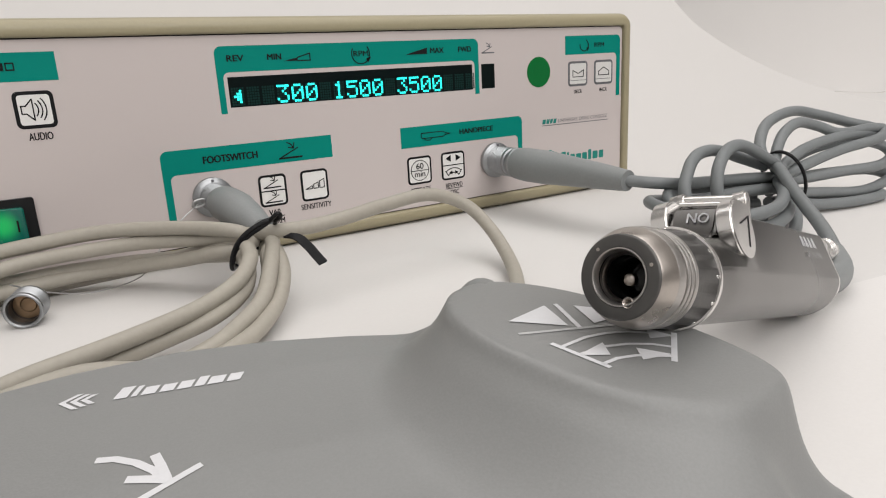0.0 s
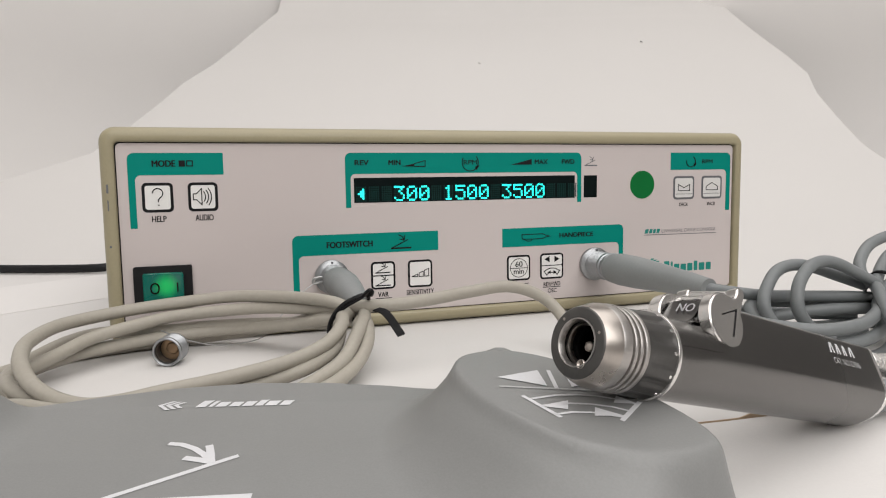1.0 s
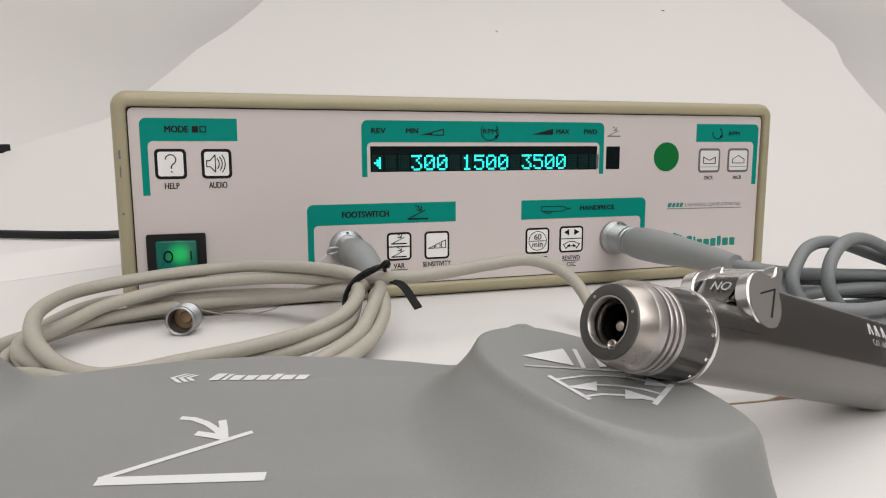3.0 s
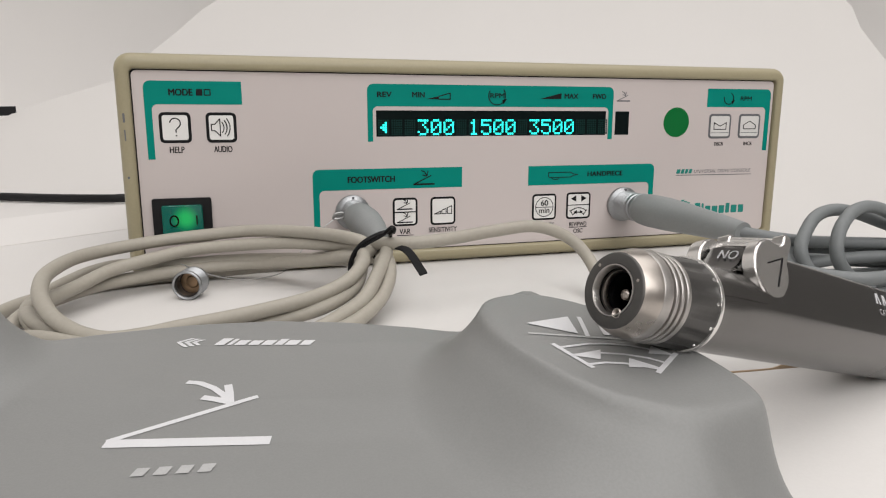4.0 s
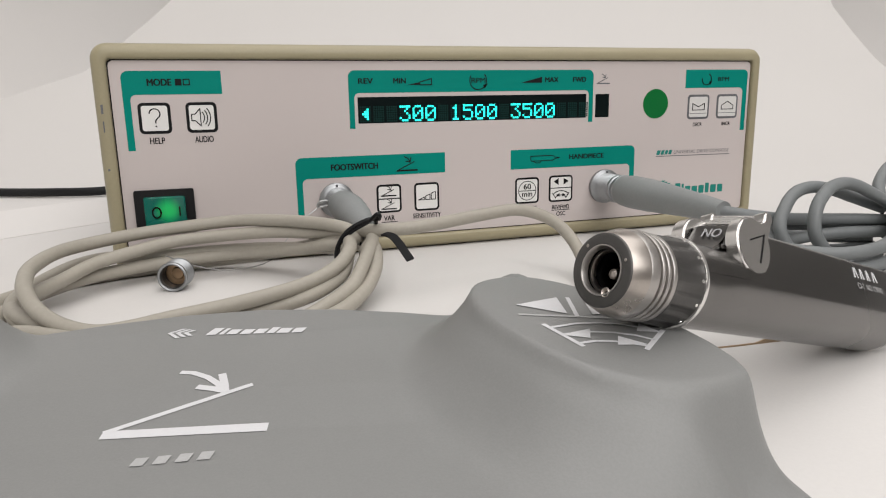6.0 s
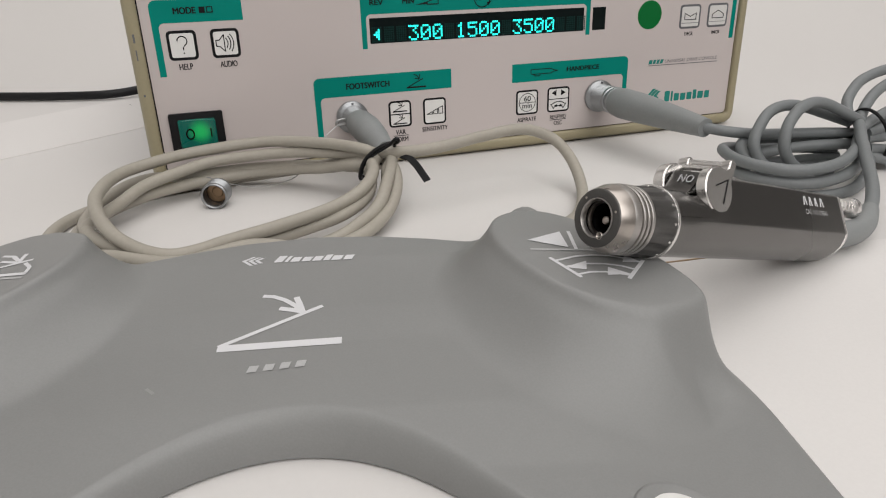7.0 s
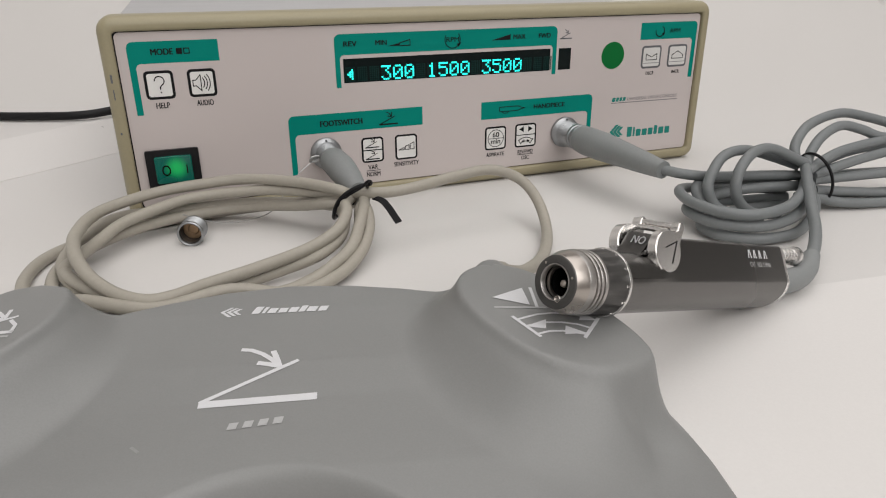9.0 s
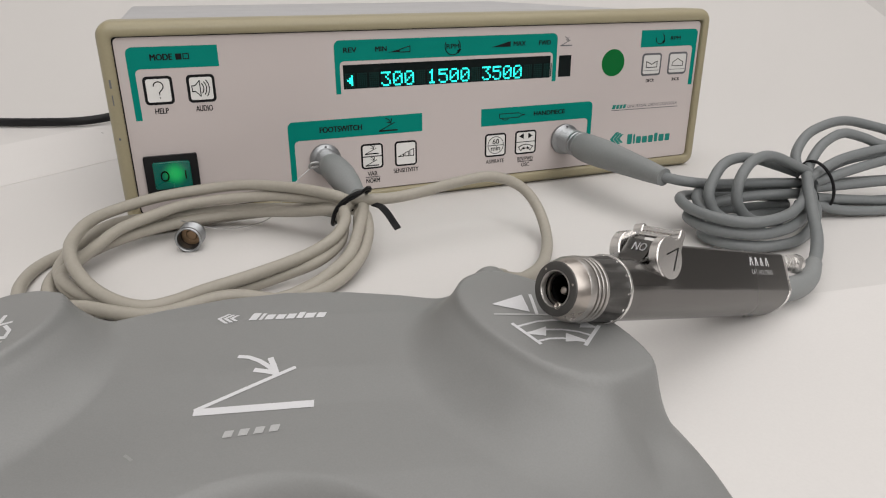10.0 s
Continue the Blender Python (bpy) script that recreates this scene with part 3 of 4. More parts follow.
bars = stroke([(-3.78, 2.85), (-3.42, 2.85), (-3.42, 3.00)], 0.045, KY, 0, closed=True)
stroke([(-3.34, 2.85), (-3.08, 2.85), (-3.08, 3.15), (-3.34, 3.06)], 0.045, KY, 0, bars, True)
stroke([(-3.00, 2.85), (-2.74, 2.85), (-2.74, 3.30), (-3.00, 3.20)], 0.045, KY, 0, bars, True)
part("level_sign", bars, M_INK, k_sens, smooth=False)
lettering("key_text", "SENSITIVITY", -4.12, 1.78, 0.29, -0.02, M_INK, console, 1.70, 0.015)

k_min = key(2.37, 3.97, 2.20, 3.80, 0.12)
part("ring_sign", stroke(arc2(3.17, 3.0, 0.58, 0, 360, 30), 0.04, KY, 0), M_INK, k_min, smooth=False)
lettering("key_text", "60", 2.93, 3.08, 0.34, KY, M_INK, k_min, 0.48, 0.015)
part("key_line", stroke([(2.60, 2.99), (3.74, 2.99)], 0.04, KY, 0), M_INK, k_min, smooth=False)
lettering("key_text", "min", 2.82, 2.63, 0.34, KY, M_INK, k_min, 0.68, 0.015)
lettering("key_text", "ASPIRATE", 2.48, 1.75, 0.27, -0.02, M_INK, console, 1.36, 0.015)
k_rev = key(4.65, 6.30, 2.18, 3.83, 0.12)
tri = plate([(4.95, 3.45), (5.30, 3.25), (5.30, 3.65)], KY, 0)
plate([(6.0, 3.45), (5.65, 3.25), (5.65, 3.65)], KY, 0, tri)
part("arrow_sign", tri, M_INK, k_rev, smooth=False)
part("key_line", stroke([(4.78, 3.05), (6.18, 3.05)], 0.05, KY, 0), M_INK, k_rev, smooth=False)
sw_ = stroke(arc2(5.47, 2.05, 0.82, 50, 130, 10), 0.05, KY, 0)
stroke(arc2(5.47, 2.05, 0.55, 50, 130, 10), 0.05, KY, 0, sw_)
stroke([(4.90, 2.72), (5.12, 2.42)], 0.05, KY, 0, sw_)
stroke([(6.04, 2.72), (5.82, 2.42)], 0.05, KY, 0, sw_)
plate([(5.15, 2.60), (5.38, 2.50), (5.38, 2.72)], KY, 0, sw_)
plate([(5.80, 2.60), (5.58, 2.50), (5.58, 2.72)], KY, 0, sw_)
part("swing_sign", sw_, M_INK, k_rev, smooth=False)
lettering("key_text", "REV/FWD", 4.90, 1.72, 0.27, -0.02, M_INK, console, 1.18, 0.015)
part("fraction_line", stroke([(4.88, 1.66), (6.10, 1.66)], 0.04, -0.02, 0.03), M_INK, console, smooth=False)
lettering("key_text", "OSC", 5.20, 1.30, 0.27, -0.02, M_INK, console, 0.62, 0.015)

# product line, its brand word as plain strokes
line_mark = bmesh.new()
for i, (a, b) in enumerate(((12.36, 12.62), (12.70, 12.92), (13.0, 13.2), (13.28, 13.5))):
    plate([(a, 4.80), (b, 4.80), (b + 0.08, 5.08), (a + 0.08, 5.08)], -0.02, 0.03, line_mark)
part("brand_print", line_mark, M_WORDMARK, console, smooth=False)
lettering("product_text", "UNIVERSAL DRIVE CONSOLE", 13.70, 4.82, 0.22, -0.02, M_GREYINK, console, 4.4, 0.0, 0.2)
part("thin_rule", stroke([(12.36, 4.70), (18.15, 4.66)], 0.045, -0.02, 0.03), M_GREYINK, console, smooth=False)
logo = bmesh.new()
for i in range(3):
    x, h = 12.42 + i * 0.30, 0.50 - 0.09 * i
    plate([(x, 2.60), (x + h, 2.60 + h), (x + h + 0.25, 2.60 + h), (x + 0.25, 2.60), (x + h + 0.25, 2.60 - h), (x + h, 2.60 - h)], -0.02, 0.03, logo)
part("logo_chevrons", logo, M_WORDMARK, console, smooth=False)
word = bmesh.new()
for x, w, h in ((13.95, 0.42, 0.74), (14.48, 0.16, 0.70), (14.75, 0.42, 0.52), (15.28, 0.44, 0.50), (15.83, 0.42, 0.52), (16.36, 0.30, 0.66), (16.78, 0.46, 0.52), (17.36, 0.42, 0.52)):
    plate(rrect(x, x + w, 2.12, 2.12 + h, 0.07), -0.02, 0.03, word)
part("logo_word_print", word, M_WORDMARK, console, smooth=False)

# mains switch
switch = part("rocker_switch", plate(rrect(-18.88, -15.99, 1.98, 4.24, 0.1), -0.22, 0.05), M_BLACK, console, "black bezel with lit green rocker")
rock = bmesh.new()
prof = [(-1.0, -0.36), (-0.55, -0.40), (0.0, -0.28), (0.55, -0.44), (1.0, -0.64)]
for x, y in prof:
    for z in (-0.79, 0.79):
        rock.verts.new((x, y, z))
rock.verts.ensure_lookup_table()
for i in range(4):
    rock.faces.new([rock.verts[k] for k in (2 * i, 2 * i + 2, 2 * i + 3, 2 * i + 1)])
ends = bmesh.ops.extrude_edge_only(rock, edges=[e for e in rock.edges if e.is_boundary])
for g in ends["geom"]:
    if isinstance(g, bmesh.types.BMVert):
        g.co.y = 0.2
bmesh.ops.recalc_face_normals(rock, faces=rock.faces[:])
bmesh.ops.bevel(rock, geom=[e for e in rock.edges if not e.is_boundary], offset=0.06, segments=3, affect="EDGES")
rocker = part("rocker_cap", rock, M_ROCKER, switch, "glowing green rocker cap")
rocker.location = (-17.43 * C, 0, 3.11 * C)
part("off_mark", stroke([(-0.42 + 0.2 * math.cos(a), -0.02 + 0.27 * math.sin(a)) for a in (2 * math.pi * k / 20 for k in range(20))], 0.075, -0.40, -0.33, closed=True), M_INK, rocker, smooth=False)
part("on_mark", plate([(0.66, -0.22), (0.73, -0.22), (0.73, 0.26), (0.66, 0.26)], -0.56, -0.42), M_INK, rocker, smooth=False)
for z0, z1, w in ((7.2, 7.75, 0.03), (8.1, 8.55, 0.05), (5.3, 5.42, 0.05)):
    part("bezel_scuff", plate(rrect(-19.83 - w, -19.83 + w, z0, z1, 0.025), -0.285, -0.1), M_GREYINK, console, "dark scuff", smooth=False)


# ---------------------------------------------------------------- plugs in the console
def plug(name, label, x, z, flange, sleeve, boot_points, boot_radii, boot_mat):
    """A round connector on the panel, its grooved sleeve and rubber boot."""
    t = thing(name, label, "connector", pose(x * C, 0, z * C, 0, 0, -90))
    part("flange", lathe([(0.06, flange * 0.9), (0.08, flange), (0.30, flange), (0.42, flange * 0.86), (0.46, sleeve)], 48), M_SATIN, t, "satin nickel flange")
    prof = [(0.3, sleeve)]
    s = 0.5
    while s < 1.75:
        prof += [(s, sleeve), (s + 0.03, sleeve * 0.945), (s + 0.07, sleeve * 0.945), (s + 0.10, sleeve)]
        s += 0.14
    prof += [(1.92, sleeve), (1.96, sleeve * 0.90), (2.22, sleeve * 0.90), (2.26, sleeve * 1.03), (2.40, sleeve * 1.05), (2.46, sleeve * 1.0), (2.75, sleeve * 0.95), (2.85, sleeve * 0.8)]
    part("sleeve", lathe(prof, 48), M_SATIN, t, "grooved metal sleeve")
    part("index_mark", block(0.1, 0.46, -0.06, 0.06, flange * 0.80, flange * 0.92), M_GREYINK, t)
    part("boot", tube([Vector((-(y), px - x, pz - z)) for px, y, pz in boot_points], boot_radii, 20, 6), boot_mat, t, "tapered rubber strain relief")
    return t


plug("handpiece_plug", "satin metal plug with long grey rubber boot in the console", 8.50, 3.0, 1.06, 0.86,
     [(8.4, -2.6, 3.0), (8.42, -3.4, 3.0), (8.47, -5.0, 3.0), (8.55, -7.0, 2.97), (8.66, -9.0, 2.92), (8.8, -10.6, 2.86)], [0.90, 0.96, 0.93, 0.80, 0.66, 0.52], M_BOOT)
plug("footswitch_plug", "satin metal plug with grey rubber boot in the console", -8.55, 3.14, 0.97, 0.70,
     [(-8.55, -1.6, 3.14), (-8.55, -2.4, 3.14), (-8.52, -4.0, 3.1), (-8.5, -5.6, 2.95), (-8.45, -7.4, 2.75)], [0.68, 0.82, 0.84, 0.74, 0.50], M_BOOT)

# ---------------------------------------------------------------- footswitch
foot = thing("footswitch", "grey moulded rubber footswitch with white printed signs", "foot pedal", pose(-0.159, -0.230, 0, 0, 0, -16.3))


def smooth01(t):
    t = max(0.0, min(1.0, t))
    return t * t * (3 - 2 * t)


BACK = ([-13.2, -12.9, -12.3, -11.2, -10.0, -8.9, -8.0, -7.2, -6.6, -6.0, -4.0, -2.0, 0.3, 2.6, 4.6, 6.0, 6.6, 7.2, 8.0, 8.9, 10.0, 11.2, 12.3, 12.9, 13.2],
        [-0.4, 1.0, 2.2, 3.6, 4.8, 5.6, 5.7, 5.4, 5.3, 5.5, 6.35, 7.0, 7.35, 7.2, 6.75, 6.3, 6.2, 6.1, 6.0, 5.7, 4.8, 3.6, 2.2, 1.0, -0.4])


def edge_back(u):
    return float(np.interp(u, *BACK))


def edge_front(u):
    a = abs(u - 0.9)
    bay = -3.2 - 0.115 * a * a
    return max(bay, -10.5 + 0.02 * a) if a < 9 else -10.5 + 0.18 * (a - 9) ** 1.6


def pad_top(u, w):
    """Height of a side pad's nearly flat top."""
    return 3.40 - 0.085 * (abs(u) - 7.55) + 0.075 * (w - 2.5) - 0.018 * max(0.0, w - 2.5) ** 2


def wing_q(u, w):
    """1 on the rim of a side pad, smaller inside it."""
    x, y = abs(u) - 9.70, w - 1.95
    c, s = math.cos(radians(-57)), math.sin(radians(-57))
    a, b = x * c + y * s, -x * s + y * c
    return (abs(a / (3.62 if a > 0 else 3.95)) ** 2.3 + abs(b / (1.43 if b > 0 else 2.75)) ** 2.3) ** (1 / 2.3), a, b


def foot_height(u, w):
    au = abs(u)
    body = float(np.interp(w, [-9, -5, -2.9, -1, 0, 1.7, 4.8, 7.2], [0.75, 0.95, 1.28, 1.42, 1.52, 1.80, 2.12, 2.2]))
    side = smooth01((au - 7.35) / 4.7)
    body = body * (1 - 0.767 * side)
    q, a, b = wing_q(u, w)
    lean = math.atan2(b / 2.35, a / 3.95)  # which way from the pad's middle
    reach = 1.32 + 0.60 * max(0.0, math.cos(lean + 1.25)) ** 2
    t = max(0.0, (q - 0.97) / (reach - 0.97))
    s = max(0.0, 1 - t) ** 1.9
    # towards the outside the flank drops steeply and runs out in a hollow
    far = 2.79 + 0.28 * max(0.0, math.cos(lean + 1.55)) ** 2
    run = 16.9 * (q - 0.995) / (far - 0.97)
    steep = math.exp(-math.log1p(math.exp(min(60.0, 8 * run))) / 8)
    s += (steep - s) * smooth01((b + 1.6) / 1.2)
    soft = smooth01((q - 0.90) / 0.16)
    return body + (pad_top(u, w) - 0.10 * soft * (1 - smooth01((q - 1.0) / 0.2)) - body) * s


def foot_rim(u, w):
    """Falls to nothing at the outline, rounded."""
    e_back, e_front, e_side = edge_back(u) - w, w - edge_front(u), 12.92 - abs(u)
    out = 1.0
    for e, r in ((e_back, 0.75), (e_front, 0.55), (e_side, 0.7)):
        k = max(0.0, min(1.0, e / r))
        out = min(out, math.sqrt(max(0.0, 1 - (1 - k) ** 2)))
    return out


def foot_surface(u, w):
    return 0.12 + (foot_height(u, w) - 0.12) * foot_rim(u, w)


NU, NW = 300, 190
us = [12.92 * math.sin(math.pi / 2 * (2 * i / NU - 1)) * 0.35 + 12.92 * (2 * i / NU - 1) * 0.65 for i in range(NU + 1)]
ws = [0.5 - 0.5 * math.cos(math.pi * j / NW) for j in range(NW + 1)]
verts, faces = [], []
for u in us:
    f0, b0 = edge_front(u), edge_back(u)
    for k in ws:
        w = f0 + (b0 - f0) * k
        flare = 0.57 * max(0.0, abs(u) - 11.5) / 1.7 * smooth01((1.2 - w) / 4.0)
        verts.append(((u + math.copysign(flare, u)) * C, w * C, foot_surface(u, w) * C))
for i in range(NU):
    for j in range(NW):
        a = i * (NW + 1) + j
        faces.append((a, a + NW + 1, a + NW + 2, a + 1))
base = len(verts)
loop = [i * (NW + 1) for i in range(NU + 1)] + [NU * (NW + 1) + j for j in range(1, NW + 1)] + [i * (NW + 1) + NW for i in range(NU - 1, -1, -1)] + [j for j in range(NW - 1, 0, -1)]
for k in loop:
    x, y, z = verts[k]
    verts.append((x, y, 0.0007))
n = len(loop)
for k in range(n):
    faces.append((loop[k], base + k, base + (k + 1) % n, loop[(k + 1) % n]))
me = bpy.data.meshes.new("shell")
me.from_pydata(verts, [], faces)
me.materials.append(M_RUBBER)
bm = bmesh.new()
bm.from_mesh(me)
bmesh.ops.recalc_face_normals(bm, faces=bm.faces[:])
bm.to_mesh(me)
bm.free()
for p in me.polygons:
    p.use_smooth = True
shell = new("shell", me)
shell.parent = foot
shell["label"] = "matt grey moulded shell with raised side pads"


def drape(points, width, bm=None, lift=0.016, closed=False):
    """A painted line that follows the footswitch's surface."""
    bm = bm or bmesh.new()
    fine = []
    pts = [Vector(p) for p in points] + ([Vector(points[0])] if closed else [])
    for a, b in zip(pts, pts[1:]):
        m = max(1, int((b - a).length / 0.12))
        fine += [a.lerp(b, k / m) for k in range(m)]
    fine.append(pts[-1])
    rows = []
    for i, p in enumerate(fine):
        d = (fine[min(i + 1, len(fine) - 1)] - fine[max(i - 1, 0)]).normalized() * width / 2
        rows.append([bm.verts.new((v.x, v.y, foot_surface(v.x, v.y) + lift)) for v in (p + Vector((-d.y, d.x)), p, p - Vector((-d.y, d.x)))])
    for a, b in zip(rows, rows[1:]):
        for k in (0, 1):
            bm.faces.new((a[k], a[k + 1], b[k + 1], b[k]))
    return bm


def drape_area(outline, bm=None, lift=0.022, n=10):
    """A painted triangle or quad that follows the surface."""
    bm = bm or bmesh.new()
    q = [Vector(p) for p in outline]
    if len(q) == 3:
        q.append(q[2])
    g = []
    for i in range(n + 1):
        row = []
        for j in range(n + 1):
            p = q[0].lerp(q[1], i / n).lerp(q[3].lerp(q[2], i / n), j / n)
            row.append(bm.verts.new((p.x, p.y, foot_surface(p.x, p.y) + lift)))
        g.append(row)
    for i in range(n):
        for j in range(n):
            bm.faces.new((g[i][j], g[i + 1][j], g[i + 1][j + 1], g[i][j + 1]))
    bmesh.ops.remove_doubles(bm, verts=bm.verts, dist=0.0005)
    return bm


def upward(bm):
    bmesh.ops.recalc_face_normals(bm, faces=bm.faces[:])
    return bm


sign = drape([(-1.72, -0.08), (0.0, -0.02), (1.80, 0.04)], 0.30)
drape([(-1.72, 0.0), (1.10, 1.74)], 0.14, sign)
drape([(-0.85, 2.46), (-0.5, 2.40), (-0.1, 2.16), (0.25, 1.82), (0.50, 1.46)], 0.17, sign)
drape([(-0.22, 1.70), (0.16, 1.60), (0.53, 1.48)], 0.19, sign, 0.020)
drape([(0.22, 2.30), (0.38, 1.88), (0.52, 1.44)], 0.19, sign, 0.024)
part("pedal_sign", upward(sign), M_WHITEINK, foot, "white printed pedal sign")
bars = bmesh.new()
for i, x in enumerate((-0.56, -0.13, 0.30, 0.72)):
    z0 = -1.24 + 0.05 * i
    drape_area([(x - 0.12, z0), (x + 0.14, z0 + 0.02), (x + 0.18, z0 + 0.30), (x - 0.08, z0 + 0.28)], bars, n=4)
part("brand_print", upward(bars), M_PALEINK, foot, "worn white printed bars")
mark = bmesh.new()
for i in range(3):
    x, h = -1.98 + 0.22 * i, 0.32 - 0.06 * i
    drape_area([(x, 4.78), (x + h, 4.78 + h), (x + h + 0.13, 4.78 + h), (x + 0.14, 4.78)], mark)
    drape_area([(x, 4.78), (x + 0.14, 4.78), (x + h + 0.13, 4.78 - h), (x + h, 4.78 - h)], mark)
part("logo_chevrons", upward(mark), M_WHITEINK, foot)
word = bmesh.new()
for x, w, h in ((-0.86, 0.28, 0.48), (-0.50, 0.12, 0.44), (-0.30, 0.30, 0.33), (0.08, 0.30, 0.31), (0.45, 0.30, 0.33), (0.82, 0.22, 0.42), (1.10, 0.34, 0.33), (1.52, 0.30, 0.33)):
    drape_area([(x, 4.60), (x + w, 4.60), (x + w + 0.3 * h, 4.60 + h), (x + 0.3 * h, 4.60 + h)], word, n=3)
part("logo_word_print", upward(word), M_WHITEINK, foot, "white printed word bars")

part("arrow_head", upward(drape_area([(7.56, 2.44), (8.77, 2.02), (8.72, 3.16)])), M_WHITEINK, foot)
part("arrow_head", upward(drape_area([(9.40, 2.05), (10.6, 2.45), (9.40, 3.05)])), M_WHITEINK, foot)
part("divider_line", upward(drape([(9.02, 3.22), (8.98, 1.86)], 0.11)), M_WHITEINK, foot)
part("base_line", upward(drape([(7.54, 1.82), (10.2, 1.92)], 0.09)), M_PALEINK, foot)
sg = drape([(8.03, 1.29), (8.72, 0.14)], 0.12)
drape([(10.89, 1.31), (10.1, 0.13)], 0.12, sg)
drape([(8.20, 1.12), (8.87, 1.44), (9.4, 1.55), (9.9, 1.54), (10.4, 1.38), (10.8, 1.15)], 0.09, sg)
drape([(8.40, 0.74), (9.03, 0.97), (9.6, 1.0), (10.1, 0.9), (10.5, 0.68)], 0.09, sg)
drape([(8.62, 0.28), (9.05, 0.46), (9.5, 0.50), (10.2, 0.34)], 0.09, sg)
drape_area([(8.33, 0.70), (8.98, 0.60), (9.10, 1.14)], sg)
drape_area([(10.80, 1.16), (10.20, 1.14), (10.40, 1.62)], sg)
drape_area([(10.25, 0.40), (9.52, 0.30), (9.66, 0.80)], sg)
part("swing_sign", upward(sg), M_WHITEINK, foot, "white printed swing sign")
ls = drape([(-9.3, 1.95), (-8.3, 1.82), (-7.44, 1.74)], 0.16)
drape([(-9.3, 2.10), (-7.70, 2.70)], 0.12, ls)
drape([(-8.90, 3.22), (-8.5, 3.10), (-8.15, 2.70)], 0.13, ls)
drape([(-8.75, 2.80), (-8.10, 2.58), (-8.15, 3.20)], 0.13, ls)
drape([(-7.85, 2.50), (-7.55, 2.15), (-7.50, 1.74)], 0.12, ls)
part("pedal_sign", upward(ls), M_WHITEINK, foot)
part("base_line", upward(drape([(-9.2, 1.72), (-7.47, 1.50)], 0.10)), M_PALEINK, foot)
part("scuff_mark", upward(drape([(-3.18, -1.70), (-3.06, -1.80), (-2.92, -1.93)], 0.09)), M_SCUFF, foot, "faint pale scuff")
SX, SY = 9.4, -6.6
dip = (foot_height(SX + 0.5, SY) - foot_height(SX - 0.5, SY)), (foot_height(SX, SY + 0.5) - foot_height(SX, SY - 0.5))
flat = Vector((-dip[0], -dip[1], 1)).to_track_quat("X", "Y").to_matrix().to_4x4()
seat = Matrix.Translation((SX, SY, foot_surface(SX, SY))) @ flat
part("screw_recess", lathe([(0.0, 1.15), (0.06, 1.10), (0.08, 1.0), (0.03, 0.9), (0.0, 0.8)], 40, False, m=seat), M_RUBBER, foot, "moulded ring")
part("screw_cap", lathe([(-0.02, 0.80), (0.06, 0.78), (0.09, 0.65), (0.10, 0.0001)], 36, False, m=seat), M_KEY, foot, "pale round cap")
part("cable_boss", tube([(7.7, 4.2, 2.4), (7.9, 5.2, 2.75), (8.15, 5.9, 2.7), (8.5, 6.5, 2.4)], [0.9, 0.72, 0.55, 0.42], 18, 5), M_RUBBER, foot, "moulded cable outlet")


# ---------------------------------------------------------------- handpiece
HN = Vector((-6.86, -24.89, 4.69))
HYAW, HPITCH, HROLL, LEN = radians(15.27), radians(-16.12), radians(-21.0), 13.55
hx = Vector((math.cos(HPITCH) * math.cos(HYAW), math.cos(HPITCH) * math.sin(HYAW), math.sin(HPITCH)))
hy = Vector((0, 0, 1)).cross(hx).normalized()  # towards the far side
hz = hx.cross(hy)
turn = Matrix((hx, hy, hz)).transposed().to_4x4()
hand = thing("drill_handpiece", "steel surgical drill handpiece leaning on the footswitch", "handpiece", Matrix.Translation(HN * C) @ turn @ Matrix.Rotation(HROLL, 4, "X"))
part("chuck_nose", lathe([(0.10, 0.545), (0.0, 0.57), (-0.02, 0.59), (-0.02, 0.80), (0.0, 0.83), (0.03, 0.845)], 64, False), M_GUNFACE, hand, "dark bevelled chuck face")
part("bore_lip", lathe([(0.12, 0.50), (-0.01, 0.535), (-0.035, 0.55), (-0.03, 0.575), (0.02, 0.585)], 56, False), M_STEEL, hand, "thin bright lip round the bore")
part("chuck_bore", lathe([(0.10, 0.535), (0.60, 0.52), (0.62, 0.40), (1.3, 0.36), (1.35, 0.0001)], 48, False), M_BORE, hand)
part("bore_ring", lathe([(0.22, 0.53), (0.20, 0.47), (0.26, 0.44), (0.34, 0.44), (0.38, 0.53)], 48, False), M_NOSE, hand)
part("bore_ring", lathe([(0.50, 0.525), (0.48, 0.43), (0.54, 0.40), (0.60, 0.41)], 48, False), M_BORE, hand)
part("bore_pin", lathe([(0.50, 0.13), (0.36, 0.12), (0.31, 0.07), (0.30, 0.0001)], 18, False, m=Matrix.Translation((0, -0.02, -0.05))), M_NOSE, hand)
part("key_notch", lathe([(0.06, 0.05), (-0.01, 0.07), (-0.035, 0.10), (0.0, 0.12)], 24, False, m=Matrix.Translation((0, -0.08, -0.52))), M_NOSE, hand, "small round notch in the lip")
for a in (radians(62), radians(172)):
    part("face_screw", lathe([(0.0, 0.045), (-0.03, 0.035), (-0.035, 0.0001)], 12, False, m=Matrix.Translation((0, 0.70 * math.cos(a), 0.70 * math.sin(a)))), M_NOSE, hand)
part("chuck_chamfer", lathe([(0.03, 0.845), (0.06, 0.865), (0.40, 0.985), (0.46, 1.0)], 72, False), M_NOSE, hand, "satin steel chamfer behind the face")
prof = [(0.46, 1.0), (0.48, 1.012), (0.70, 1.03)]
for k in range(3):
    s = 0.72 + 0.19 * k
    prof += [(s, 1.03), (s + 0.02, 0.95), (s + 0.07, 0.94), (s + 0.09, 1.03), (s + 0.12, 1.05), (s + 0.16, 1.05)]
